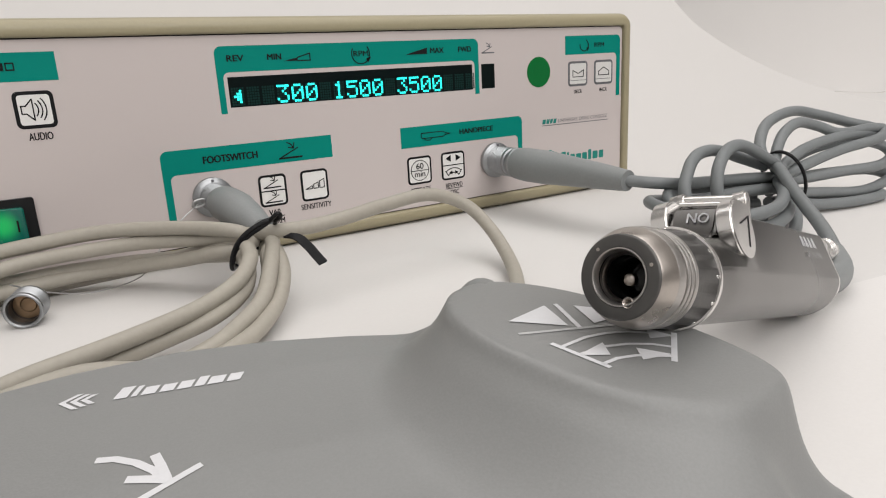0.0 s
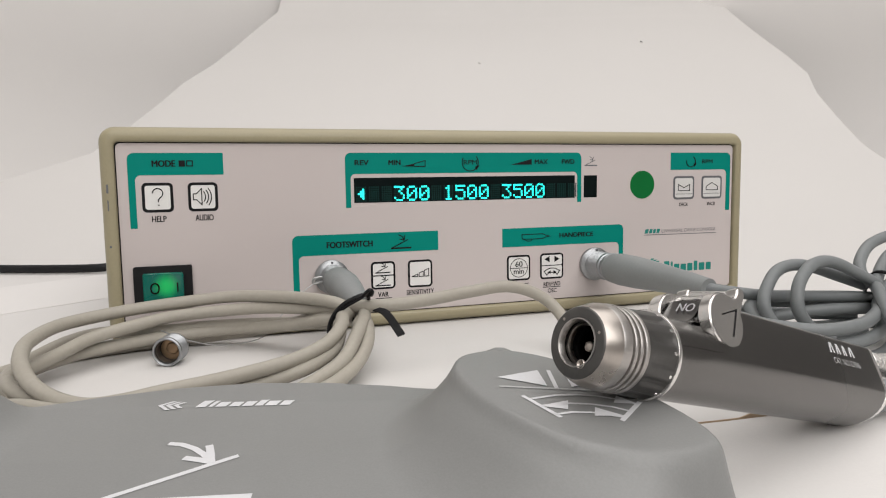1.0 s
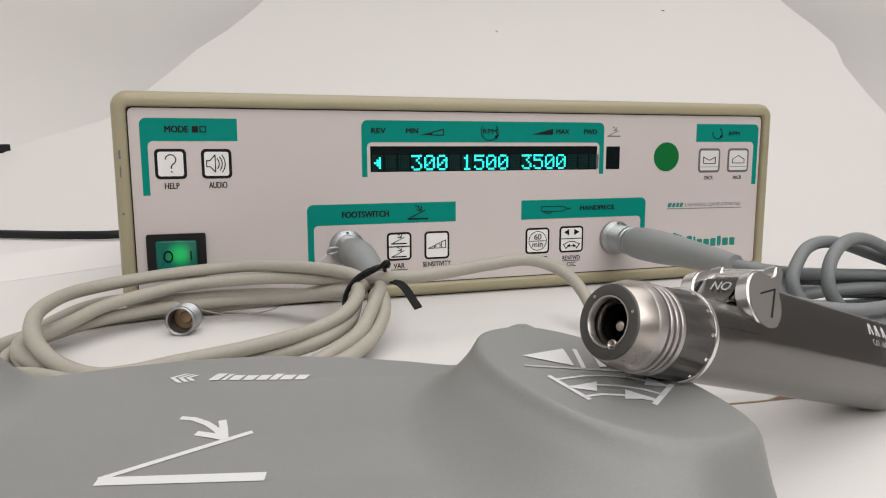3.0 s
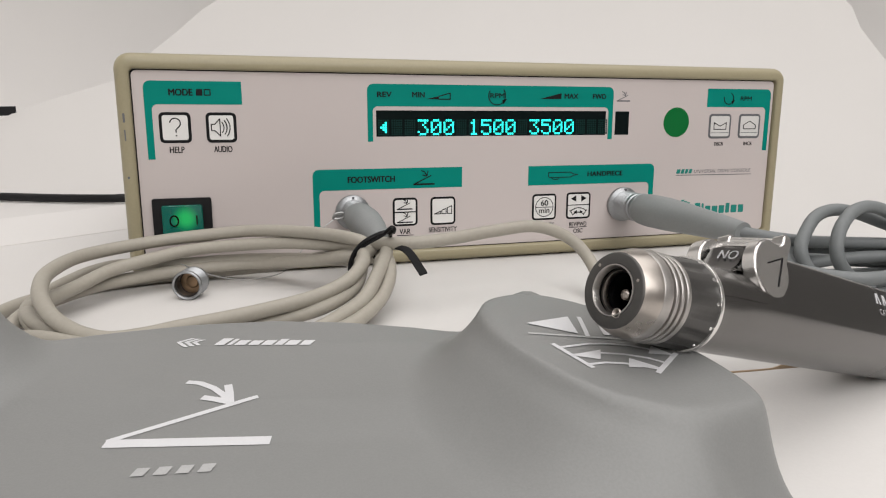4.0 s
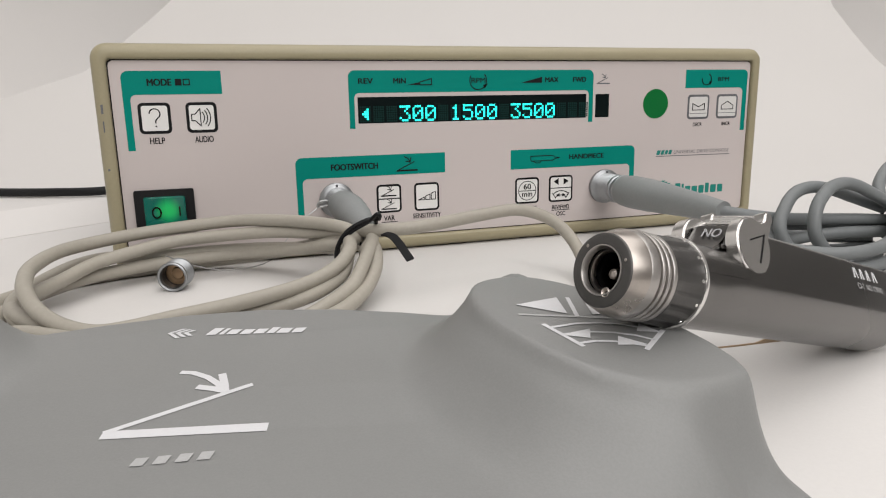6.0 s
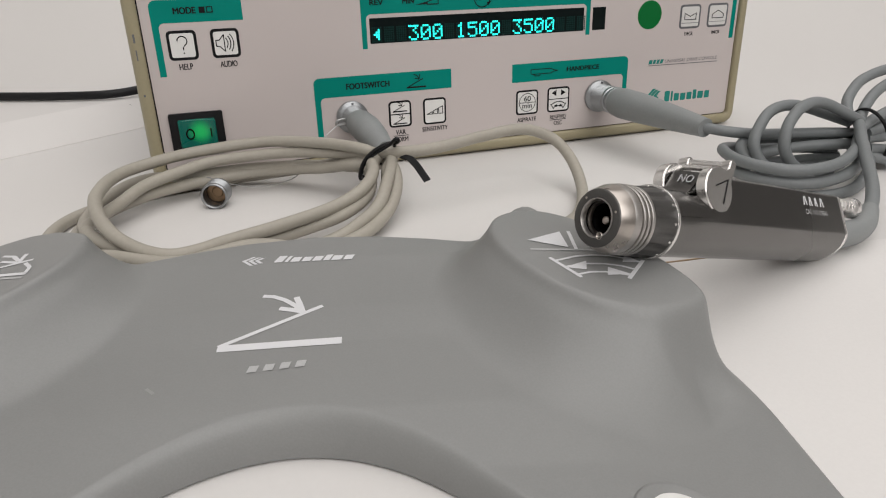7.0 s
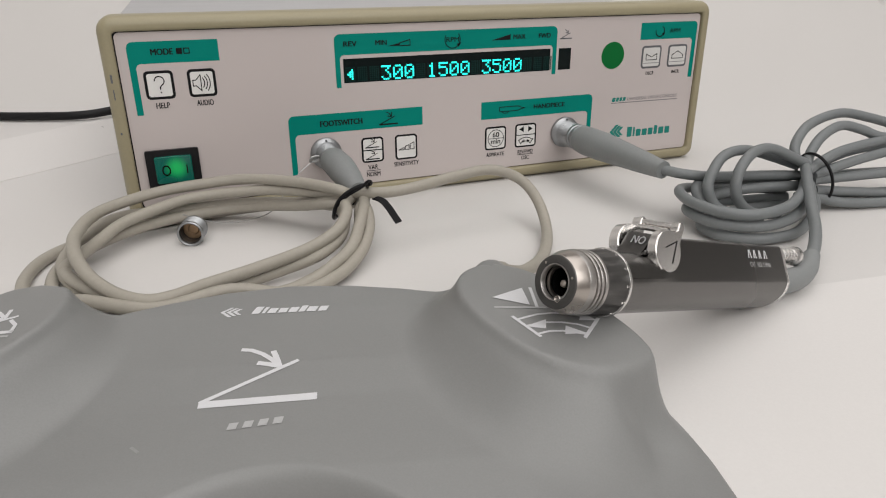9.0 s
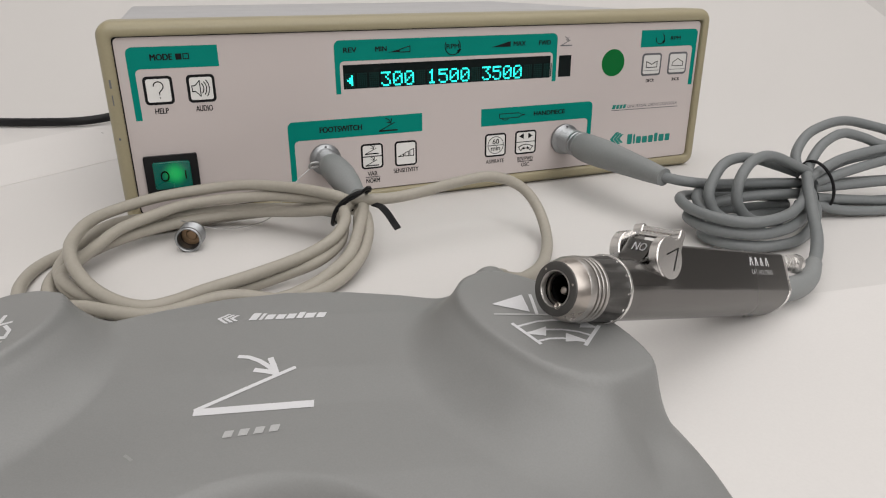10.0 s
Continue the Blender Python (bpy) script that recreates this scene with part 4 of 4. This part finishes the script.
prof += [(1.30, 1.05), (1.33, 1.03)]
part("chuck_sleeve", lathe(prof, 72, False), M_STEEL, hand, "brushed steel sleeve with three grooves")
flute = bmesh.new()
N = 120
rings = []
for s in (1.32, 1.38, 1.50, 2.18, 2.28):
    ring = []
    for k in range(N):
        a = 2 * math.pi * k / N
        deep = (k % 10) >= 6 and 1.4 < s < 2.2
        r = (1.03 + 0.075 * (s - 1.32)) - (0.06 if deep else 0.0)
        ring.append(flute.verts.new((s, r * math.cos(a), r * math.sin(a))))
    rings.append(ring)
for a, b in zip(rings, rings[1:]):
    for k in range(N):
        flute.faces.new((a[k], a[(k + 1) % N], b[(k + 1) % N], b[k]))
bmesh.ops.recalc_face_normals(flute, faces=flute.faces[:])
part("fluted_ring", flute, M_GUNFACE, hand, "fluted dark ring")
part("trim_ring", lathe([(2.26, 1.04), (2.27, 1.135), (2.30, 1.15), (2.36, 1.15), (2.39, 1.135), (2.40, 1.02)], 64, False), M_CHROME, hand, "thin bright ring")
for k in range(12):
    a = 2 * math.pi * (k + 0.3) / 12
    part("dimple_ball", lathe([(0.0, 0.05), (0.02, 0.045), (0.035, 0.0001)], 10, False, m=Matrix.Rotation(a, 4, "X") @ Matrix.Translation((2.20, 0, 1.085)) @ Matrix.Rotation(radians(-90), 4, "Y")), M_CHROME, hand)


LEAN = 0.17  # inward lean of the flat side that carries the print


def body_section(s):
    """Handle cross-section at s: round below, flat sides, flat top that lies higher behind the latch."""
    k = smooth01((s - 4.1) / 1.1)
    top = 1.03 + 0.52 * k
    low = 1.05
    half = 1.04 + 0.07 * smooth01((s - 2.5) / 1.0)
    o = [(-low, 0.0)] + arc2(0, 0, low, 182, 360, 18)
    r = 0.95 * (1 - k) + 0.13 * k
    o += arc2(half - r, top - r, r, 0, 90, 6) + arc2(-half + r, top - r, r, 90, 180, 6) + [(-half, 0.10)]
    # the near side leans in above a crease
    return [((y * (half / low) if z <= 0 else y + (LEAN * k * z if y < 0 else -0.08 * k * z)), z) for y, z in o]


def end_trim(s, z):
    """The handle's rear end curves in towards its underside."""
    near = smooth01((s - (LEN - 1.6)) / 1.6)
    return s - 0.75 * near * max(0.0, (0.15 - z) / 1.2) ** 1.6


hb = bmesh.new()
rings = []
for s in [2.34, 2.5, 2.8, 3.2, 3.6, 4.0, 4.2, 4.4, 4.6, 4.8, 5.0, 5.2] + [5.2 + (LEN - 5.3) * k / 14 for k in range(1, 15)] + [LEN - 0.04, LEN]:
    k = 1.0 if s < LEN - 0.02 else 0.975
    rings.append([hb.verts.new((end_trim(s, z), y * k, z * k)) for y, z in body_section(s)])
n = len(rings[0])
for a, b in zip(rings, rings[1:]):
    for k in range(n):
        hb.faces.new((a[k], a[(k + 1) % n], b[(k + 1) % n], b[k]))
hb.faces.new(rings[-1]), hb.faces.new(rings[0])
bmesh.ops.recalc_face_normals(hb, faces=hb.faces[:])
part("handle_body", hb, M_GUN, hand, "dark anodised handle with flat sides")
rear = bmesh.new()
rings = [[rear.verts.new((end_trim(LEN, z) + d, y * k, z * k)) for y, z in body_section(LEN)] for d, k in ((-0.03, 0.95), (0.02, 0.985), (0.20, 0.985), (0.30, 0.92))]
for a, b in zip(rings, rings[1:]):
    for k in range(n):
        rear.faces.new((a[k], a[(k + 1) % n], b[(k + 1) % n], b[k]))
rear.faces.new(rings[-1]), rear.faces.new(rings[0])
bmesh.ops.recalc_face_normals(rear, faces=rear.faces[:])
part("end_cap", rear, M_CHROME, hand, "bright end cap")
# latch across the handle
saddle = bmesh.new()
sec = [(3.35, 0.85), (3.84, 1.17), (4.36, 1.70), (4.52, 1.70), (4.74, 1.46), (5.50, 1.38), (5.55, 0.85)]
fr = [saddle.verts.new((s, -0.70, z - (0.09 if z > 1 else 0.0))) for s, z in sec]  # leans: its far side lies higher
bk = [saddle.verts.new((s, 0.40, z + (0.16 if z > 1 else 0.0))) for s, z in sec]
saddle.faces.new(fr), saddle.faces.new(bk[::-1])
for k in range(len(sec)):
    saddle.faces.new((fr[k], bk[k], bk[(k + 1) % len(sec)], fr[(k + 1) % len(sec)]))
bmesh.ops.recalc_face_normals(saddle, faces=saddle.faces[:])
bmesh.ops.bevel(saddle, geom=saddle.edges[:], offset=0.07, segments=2, affect="EDGES")
part("latch_saddle", saddle, M_GUN, hand, "dark saddle with engraved letters")


def cheek(y0, y1, up=0.0):
    """A chrome latch cheek: a round disc with a curled ear that reaches up to the rod."""
    o = arc2(4.60, 1.03, 0.76, 105, 378, 36) + [(5.42, 1.46), (5.52, 1.64), (5.63, 1.80)] + arc2(5.48, 1.92, 0.17, -20, 170, 10) + [(5.22, 1.80), (5.06, 1.72), (4.88, 1.74), (4.66, 1.79)]
    bm = bmesh.new()
    plate([(x, z + up) for x, z in o], y0, y1, bm)
    bmesh.ops.bevel(bm, geom=[e for e in bm.edges if abs(e.verts[0].co.y - e.verts[1].co.y) < 1e-6], offset=0.05, segments=3, affect="EDGES")
    return bm


near = part("latch_cheek", cheek(-1.10, -0.72), M_CHROME, hand, "polished latch cheek with engraved arrow")
part("latch_cheek", cheek(0.40, 0.84, 0.34), M_CHROME, hand, "polished latch cheek")
part("latch_rod", tube([(5.46, -0.75, 1.93), (5.46, 0.45, 2.22)], 0.125, 16, 1), M_CHROME, hand)
part("latch_rod", tube([(5.08, -0.75, 1.76), (5.08, 0.45, 2.05)], 0.10, 16, 1), M_CHROME, hand)
spring = tube([(5.26 + 0.07 * math.cos(a * 2.2), -0.62 + 0.05 * a, 1.84 + 0.012 * a + 0.07 * math.sin(a * 2.2)) for a in range(20)], 0.022, 6, 3)
part("latch_spring", spring, M_NOSE, hand, "small coil spring between the rods")
part("arrow_mark", stroke([(4.42, 1.16), (5.10, 1.38), (4.78, 0.62)], 0.04, -1.115, -1.08), M_INK, near, smooth=False)


def face_text(text, origin, ex, ez, height, width, material, parent, bold=0.0):
    """Words on a face given by its lower left corner and two directions, in the parent's centimetres."""
    ob = lettering("engraved_text", text, 0, 0, height, 0, material, parent, width, bold)
    ex, ez = Vector(ex).normalized(), Vector(ez).normalized()
    nrm = ex.cross(ez)
    for v in ob.data.vertices:
        v.co = Vector(origin) * C + ex * v.co.x + ez * v.co.z + nrm * 0.0002
    return ob


face_text("NO", (3.965, -0.02, 1.385), (0.0, -1, -0.23), (0.52, 0, 0.53), 0.36, 0.52, M_WHITEINK, hand, 0.012)
mk = bmesh.new()
for i, w in enumerate((0.26, 0.22, 0.20, 0.26)):
    x = 10.46 + 0.44 * i
    stroke([(x + 0.04, 0.98), (x + 0.04 + 0.3 * w, 1.28)], 0.05, -1.13, -1.10, mk)
    stroke([(x + w, 0.98), (x + 0.7 * w, 1.28)], 0.05, -1.13, -1.10, mk)
marks = [part("brand_print", mk, M_WHITEINK, hand, "pale engraved bars", smooth=False)]
marks.append(face_text("CAT. NO. C9840", (10.46, -1.12, 0.62), (1, 0, 0), (0, 0, 1), 0.19, 1.72, M_PALEINK, hand))
for ob in marks:
    for v in ob.data.vertices:
        v.co.y += LEAN * v.co.z
# suction barb at the rear
prof = [(LEN + 0.25, 0.26)]
for k in range(4):
    s = LEN + 0.45 + 0.30 * k
    prof += [(s, 0.24), (s + 0.02, 0.34), (s + 0.12, 0.32), (s + 0.18, 0.24)]
prof += [(LEN + 1.75, 0.30), (LEN + 1.80, 0.42), (LEN + 2.05, 0.44), (LEN + 2.2, 0.38), (LEN + 2.25, 0.2)]
part("suction_barb", lathe(prof, 28, m=Matrix.Translation((0.0, -0.50, 1.20))), M_CHROME, hand, "ribbed steel suction barb")


# ---------------------------------------------------------------- cables
def cable(name, label, strands, radius, material):
    """One cable, each turn of it a part."""
    t = thing(name, label, "cable")
    for pts in strands:
        part("cable_turn", tube(pts, radius, 14, 7), material, t)
    return t


# from the footswitch over the hump, through the tie, once round the coil and up into the plug's boot
SWITCH_RUN = [
    [(-6.2, -19.4, 2.6), (-5.5, -18.5, 2.3), (-4.6, -17.5, 1.6), (-3.1, -16.3, 0.9), (-1, -14.2, 0.5), (0.8, -11.4, 0.6), (1.5, -9, 1.5), (0.9, -7.9, 2.5), (-0.8, -7.6, 3.15), (-3, -7.7, 3.05), (-5.2, -8.2, 2.9), (-7, -8.3, 2.8), (-8.6, -7.5, 2.7), (-10.3, -5.6, 2.4), (-12.5, -3.8, 2.28), (-14.8, -2.8, 2.1), (-16.9, -2.5, 1.94), (-18.4, -3, 1.76), (-20.3, -4.15, 1.5), (-21.42, -5.72, 1.2), (-22.22, -7.18, 1.05), (-22.69, -8.31, 0.95), (-22.29, -9.6, 0.7), (-21.15, -11.1, 0.45), (-19.34, -12.78, 0.35), (-17.12, -13.57, 0.35), (-14.53, -13.35, 0.35), (-12.46, -12.92, 0.45), (-10.84, -11.87, 0.8), (-9.87, -11.1, 1.2), (-9.11, -9.83, 1.8), (-8.3, -7.9, 2.4), (-8.45, -7.2, 2.75), (-8.5, -6.4, 2.85)],
]
SWITCH_TURNS = [
    [(-9.58, -6.88, 2.85), (-11.31, -4.86, 2.9), (-13.8, -2.86, 2.8), (-16.2, -2.22, 2.6), (-18.58, -2.25, 2.4), (-20.78, -3.65, 2.3), (-21.7, -5.34, 2.3), (-22.11, -7.32, 2.2), (-22.09, -8.59, 2.05), (-21.81, -9.95, 1.8), (-21.19, -11.24, 1.4), (-20.19, -12.62, 1.15), (-19.12, -13.3, 1), (-18.03, -13.23, 1), (-16.75, -12.56, 1), (-14.49, -11.71, 1.05), (-11.97, -10.77, 1.25), (-10.42, -10.13, 1.7), (-9.64, -9.27, 2.2), (-9.36, -8.08, 2.4), (-8.85, -7.04, 2.4)],
    [(-9.6, -6.4, 2.2), (-12.2, -2.6, 1), (-14.8, -1.1, 0.5), (-17.2, -0.9, 0.35), (-19.8, -1.4, 0.3), (-22.2, -2.6, 0.3), (-24, -4.6, 0.3), (-24.6, -7.4, 0.3), (-24, -10.4, 0.3), (-22.2, -12.8, 0.3), (-19.6, -14.4, 0.3), (-16.6, -14.6, 0.3), (-13.8, -13.4, 0.35), (-11.6, -12, 0.4), (-9.9, -10.4, 0.7), (-9, -9.2, 1.4), (-8.7, -8.4, 2), (-8.3, -7.6, 2.2), (-8.6, -6.7, 2.2)],
    [(-9.9, -6.6, 2), (-11.2, -4.8, 1.5), (-12.9, -3, 1.15), (-15, -2.2, 1), (-18, -2.6, 0.9), (-20.6, -4, 0.85), (-22.6, -5.8, 0.6), (-23.3, -7.8, 0.45), (-22.9, -10.2, 0.4), (-21.4, -12.2, 0.9), (-18.8, -14, 0.9), (-15.8, -13.4, 0.95), (-13.11, -13.67, 0.4), (-10.97, -12.71, 0.5), (-9.51, -11.26, 0.85), (-8.65, -9.82, 1.4), (-8.34, -8.68, 1.9), (-8.31, -7.73, 2.1), (-8.5, -6.8, 1.9)],
    [(-9.57, -5.8, 1.6), (-11.25, -3.81, 1.4), (-13.31, -2.63, 1.3), (-15.45, -1.97, 1.2), (-17.29, -1.93, 1.15), (-18.9, -2.1, 1.25), (-20.3, -2.44, 1.35), (-21.39, -3.15, 1.25), (-22.29, -4.13, 1), (-22.78, -5.88, 0.9), (-22.86, -7.7, 0.9), (-22.36, -9.4, 0.9), (-21.42, -10.92, 0.85), (-20.29, -11.88, 0.7), (-18.89, -12.5, 0.4), (-17.3, -12.57, 0.35), (-15.32, -11.76, 0.4), (-13.16, -11.1, 0.55), (-11.46, -10.77, 0.85), (-10.18, -9.94, 1.3), (-9.67, -8.96, 1.8), (-9.45, -7.32, 1.8)],
]
sw_cable = cable("footswitch_cable", "beige rubber cable coiled and tied in front of the console", SWITCH_RUN, 0.30, M_BEIGE)
for pts in SWITCH_TURNS:
    part("cable_turn", tube(pts, 0.30, 14, 7, True), M_BEIGE, sw_cable)

GREY_LEFT = [
    [(8.8, -10.4, 2.86), (9.6, -11.4, 2.75), (11.2, -11.9, 2.55), (13.4, -12.1, 2.4), (15.6, -12.5, 2.3), (17.2, -12.9, 2.2)],
    [(16.8, -12.2, 1.2), (14.6, -10.9, 1.2), (12.2, -10.6, 1.4), (10.2, -10.9, 1.7), (8.95, -12.0, 1.9), (8.5, -13.6, 1.85), (8.9, -15.2, 1.8), (10.2, -16.2, 1.75), (12.4, -16.2, 1.85), (14.8, -15.0, 2.0), (16.6, -13.6, 2.1), (17.6, -12.9, 2.1)],
    [(16.8, -12.4, 0.8), (14.6, -11.5, 0.6), (12.2, -11.4, 0.75), (10.2, -11.8, 1.0), (8.9, -12.8, 1.15), (8.6, -14.2, 1.15), (9.2, -15.4, 1.1), (10.8, -16.3, 1.05), (12.9, -16.2, 1.15), (15.2, -15.1, 1.3), (17.0, -13.8, 1.5), (17.8, -12.9, 1.7)],
    [(17.0, -12.6, 0.4), (14.8, -12.2, 0.35), (12.4, -12.3, 0.35), (10.4, -12.8, 0.35), (9.2, -13.8, 0.4), (9.3, -15.2, 0.4), (10.8, -16.3, 0.35), (13.0, -16.5, 0.4), (15.4, -15.4, 0.5), (17.2, -14.1, 0.8), (18.0, -13.0, 1.1)],
    [(11.6, -14.8, 1.0), (10.3, -13.7, 1.3), (9.8, -13.2, 2.4), (10.5, -12.8, 3.45), (11.4, -12.5, 3.95), (12.5, -12.4, 4.08), (13.8, -12.3, 3.85), (15.2, -12.3, 3.4), (16.9, -12.6, 2.8)],
    [(13.6, -14.8, 0.9), (11.9, -14.5, 1.1), (10.85, -14.3, 2.1), (11.0, -14.0, 3.25), (11.9, -13.65, 4.05), (13.0, -13.4, 4.32), (14.2, -13.2, 4.15), (15.6, -13.1, 3.6), (17.2, -13.0, 2.9)],
    [(16.6, -12.5, 1.7), (14.2, -11.5, 1.9), (11.8, -11.3, 2.1), (10.2, -11.9, 2.1), (9.7, -13.0, 1.6), (10.4, -14.4, 1.0), (12.0, -15.2, 0.9)],
]
GREY_LEFT.append([(17.6, -13.0, 1.6), (16.0, -13.1, 1.75), (14.4, -12.7, 1.75), (12.6, -12.2, 1.6), (11.0, -12.0, 1.3), (10.0, -12.6, 0.9)])
GREY_RIGHT = [
    [(16.9, -12.9, 2.8), (16.7, -12.5, 3.4), (17.2, -12.0, 4.1), (18.9, -11.3, 4.85), (21.6, -11.0, 5.24), (23.8, -11.4, 4.85), (25.6, -12.2, 4.3), (26.8, -12.9, 3.95), (26.6, -13.3, 3.75), (23.5, -12.9, 3.75), (20.4, -12.8, 3.45), (18.4, -13.0, 3.0), (17.2, -13.0, 2.4)],
    [(17.2, -12.9, 2.7), (18.0, -12.5, 3.6), (19.2, -12.1, 4.3), (20.8, -11.9, 4.7), (22.2, -12.2, 4.4), (23.6, -12.7, 3.9), (25.6, -13.2, 4.0), (26.6, -13.6, 3.9), (25.6, -13.9, 3.5), (23.0, -13.3, 3.1), (20.2, -13.2, 2.7), (17.8, -13.1, 2.2)],
    [(17.2, -12.9, 2.2), (19.4, -12.6, 2.9), (21.6, -12.6, 3.3), (24.4, -12.8, 3.4), (26.8, -13.3, 3.0), (27.2, -13.9, 2.4), (25.4, -14.2, 2.0), (22.6, -13.7, 1.95), (20.0, -13.3, 1.9), (17.8, -13.1, 1.9)],
    [(17.2, -12.7, 1.4), (20.0, -12.4, 1.7), (23.6, -12.8, 1.7), (26.4, -13.3, 1.5), (26.6, -14.2, 1.1), (24.0, -14.1, 0.7), (20.6, -13.6, 1.0), (18.0, -13.2, 1.3)],
    [(17.4, -12.6, 0.8), (20.2, -12.2, 0.5), (23.2, -12.6, 0.35), (25.6, -13.4, 0.35), (25.2, -14.6, 0.35), (22.6, -14.5, 0.35), (19.8, -13.9, 0.5), (18.0, -13.3, 0.9)],
    # down to the handpiece
    [(17.4, -13.0, 2.4), (16.9, -13.2, 2.8), (16.2, -13.9, 2.75), (15.2, -15.0, 2.35), (13.9, -16.5, 1.85), (12.6, -18.0, 1.4), (11.3, -19.2, 1.12), (10.0, -20.2, 0.95), (9.2, -20.8, 0.82)],
]
cable("handpiece_cable", "grey rubber cable coiled in loops and tied beside the console", GREY_LEFT + GREY_RIGHT, 0.295, M_GREYCABLE)
cable_boot = part("strain_relief", tube([(5.5, -21.55, 1.00), (6.6, -21.6, 0.88), (7.7, -21.45, 0.80), (8.9, -20.95, 0.84), (10.1, -20.1, 0.97)], [0.62, 0.58, 0.52, 0.45, 0.38], 20, 6), M_BOOT)
cable_boot.parent = hand
cable_boot.matrix_parent_inverse = hand.matrix_world.inverted()
cable_boot["label"] = "grey rubber strain relief"

cable("power_cord", "black mains cord running from the back of the console", [[(-16.0, 36.0, 2.0), (-19, 37.0, 1.2), (-24.5, 35.0, 0.6), (-30.0, 36.4, 0.5), (-38, 40.4, 0.5), (-50, 47, 0.5), (-60, 54, 0.5)]], 0.42, M_BLACK)


# ties
def tie_loop(name, label, centre, ax1, ax2, r1, r2, thick, tails):
    ax1, ax2 = Vector(ax1).normalized(), Vector(ax2).normalized()
    ring = [Vector(centre) + ax1 * r1 * math.cos(a) + ax2 * r2 * math.sin(a) for a in (2 * math.pi * k / 18 for k in range(18))]
    bm = tube(ring, thick, 8, 2, True)
    for pts in tails:
        tube(pts, thick * 1.05, 8, 5, False, bm)
    return tagged(part(name, bm, M_TIE), label, "cable tie")


band = tube([(-9.95, -7.75, 1.55), (-9.95, -7.95, 2.0), (-9.75, -8.05, 2.5), (-9.4, -8.15, 2.9), (-8.9, -8.25, 3.2), (-8.4, -8.3, 3.35), (-8.1, -7.9, 3.1), (-8.2, -7.3, 2.4), (-8.9, -6.9, 1.8), (-9.6, -7.2, 1.5)], 0.095, 8, 5, True)
tube([(-9.9, -7.7, 1.7), (-9.8, -8.0, 2.3), (-9.3, -8.15, 2.8), (-8.6, -8.3, 3.2), (-8.25, -8.4, 3.45), (-8.0, -8.2, 3.3)], 0.09, 8, 5, False, band)
tube([(-8.5, -8.3, 3.25), (-8.2, -8.6, 3.6), (-8.05, -8.5, 3.45), (-8.2, -8.2, 3.25)], 0.09, 8, 5, False, band)
tail = [(-7.95, -8.75, 2.72), (-7.7, -9.2, 2.68), (-7.5, -9.6, 2.42), (-7.32, -10.0, 2.05), (-7.2, -10.3, 1.8)]
rows = [[band.verts.new(Vector(p) + Vector((0.15, -0.045, 0.06)) * k + Vector((0, 0, h))) for k, h in ((-1, 0.03), (1, 0.03), (1, -0.03), (-1, -0.03))] for p in spline(tail, 5)]
for a, b in zip(rows, rows[1:]):
    for k in range(4):
        band.faces.new((a[k], a[(k + 1) % 4], b[(k + 1) % 4], b[k]))
band.faces.new(rows[0]), band.faces.new(rows[-1])
bmesh.ops.recalc_face_normals(band, faces=band.faces[:])
tagged(part("cable_tie", band, M_TIE), "black plastic tie round the beige cable coil", "cable tie")
tie_loop("cable_tie", "thin black tie round the grey cable coil", (18.1, -12.95, 1.95), (0.35, -1, 0), (-0.35, 0, 1), 1.05, 1.65, 0.09, [])


# dust cap on its steel lanyard
cap = thing("dust_cap", "knurled metal dust cap on a thin wire lanyard", "connector cap", look((-0.1680, -0.0385, 0.0071), (-0.246, -0.30, 0.0071)) @ pose(0, 0, 0, 0, 90, 0))
prof = [(-0.05, 0.52), (0.0, 0.66), (0.12, 0.69)]
s = 0.2
while s < 0.95:
    prof += [(s, 0.685), (s + 0.04, 0.645), (s + 0.09, 0.645)]
    s += 0.13
prof += [(1.0, 0.69), (1.12, 0.69), (1.15, 0.64), (1.12, 0.575), (0.35, 0.56)]
part("cap_shell", lathe(prof, 44, False), M_SATIN, cap, "knurled nickel shell")
part("cap_floor", lathe([(0.36, 0.57), (0.34, 0.30), (0.40, 0.26), (0.42, 0.0001)], 40, False), M_BRASS, cap, "brown brass inside")
prof = [(1.05, 0.572)]
for k in range(4):
    prof += [(0.98 - 0.14 * k, 0.53), (0.93 - 0.14 * k, 0.55)]
prof += [(0.42, 0.52), (0.37, 0.56)]
part("cap_lining", lathe(prof, 40, False), M_GUNFACE, cap, "dark threaded lining")
wire = tube([(-9.55, -1.3, 3.1), (-10.5, -1.6, 2.5), (-11.5, -2.0, 1.6), (-12.6, -2.4, 0.5), (-14.6, -2.9, 0.35), (-16.3, -3.5, 0.9), (-17.2, -4.1, 1.5), (-17.35, -4.3, 1.62)], 0.028, 6, 6)
tube([(-9.75, -1.35, 3.0), (-9.7, -1.35, 3.25), (-9.3, -1.35, 3.3), (-9.25, -1.35, 3.1)], 0.075, 8, 4, True, wire)
tagged(part("lanyard_wire", wire, M_WIRE), "thin steel lanyard wire from plug to cap", "wire")
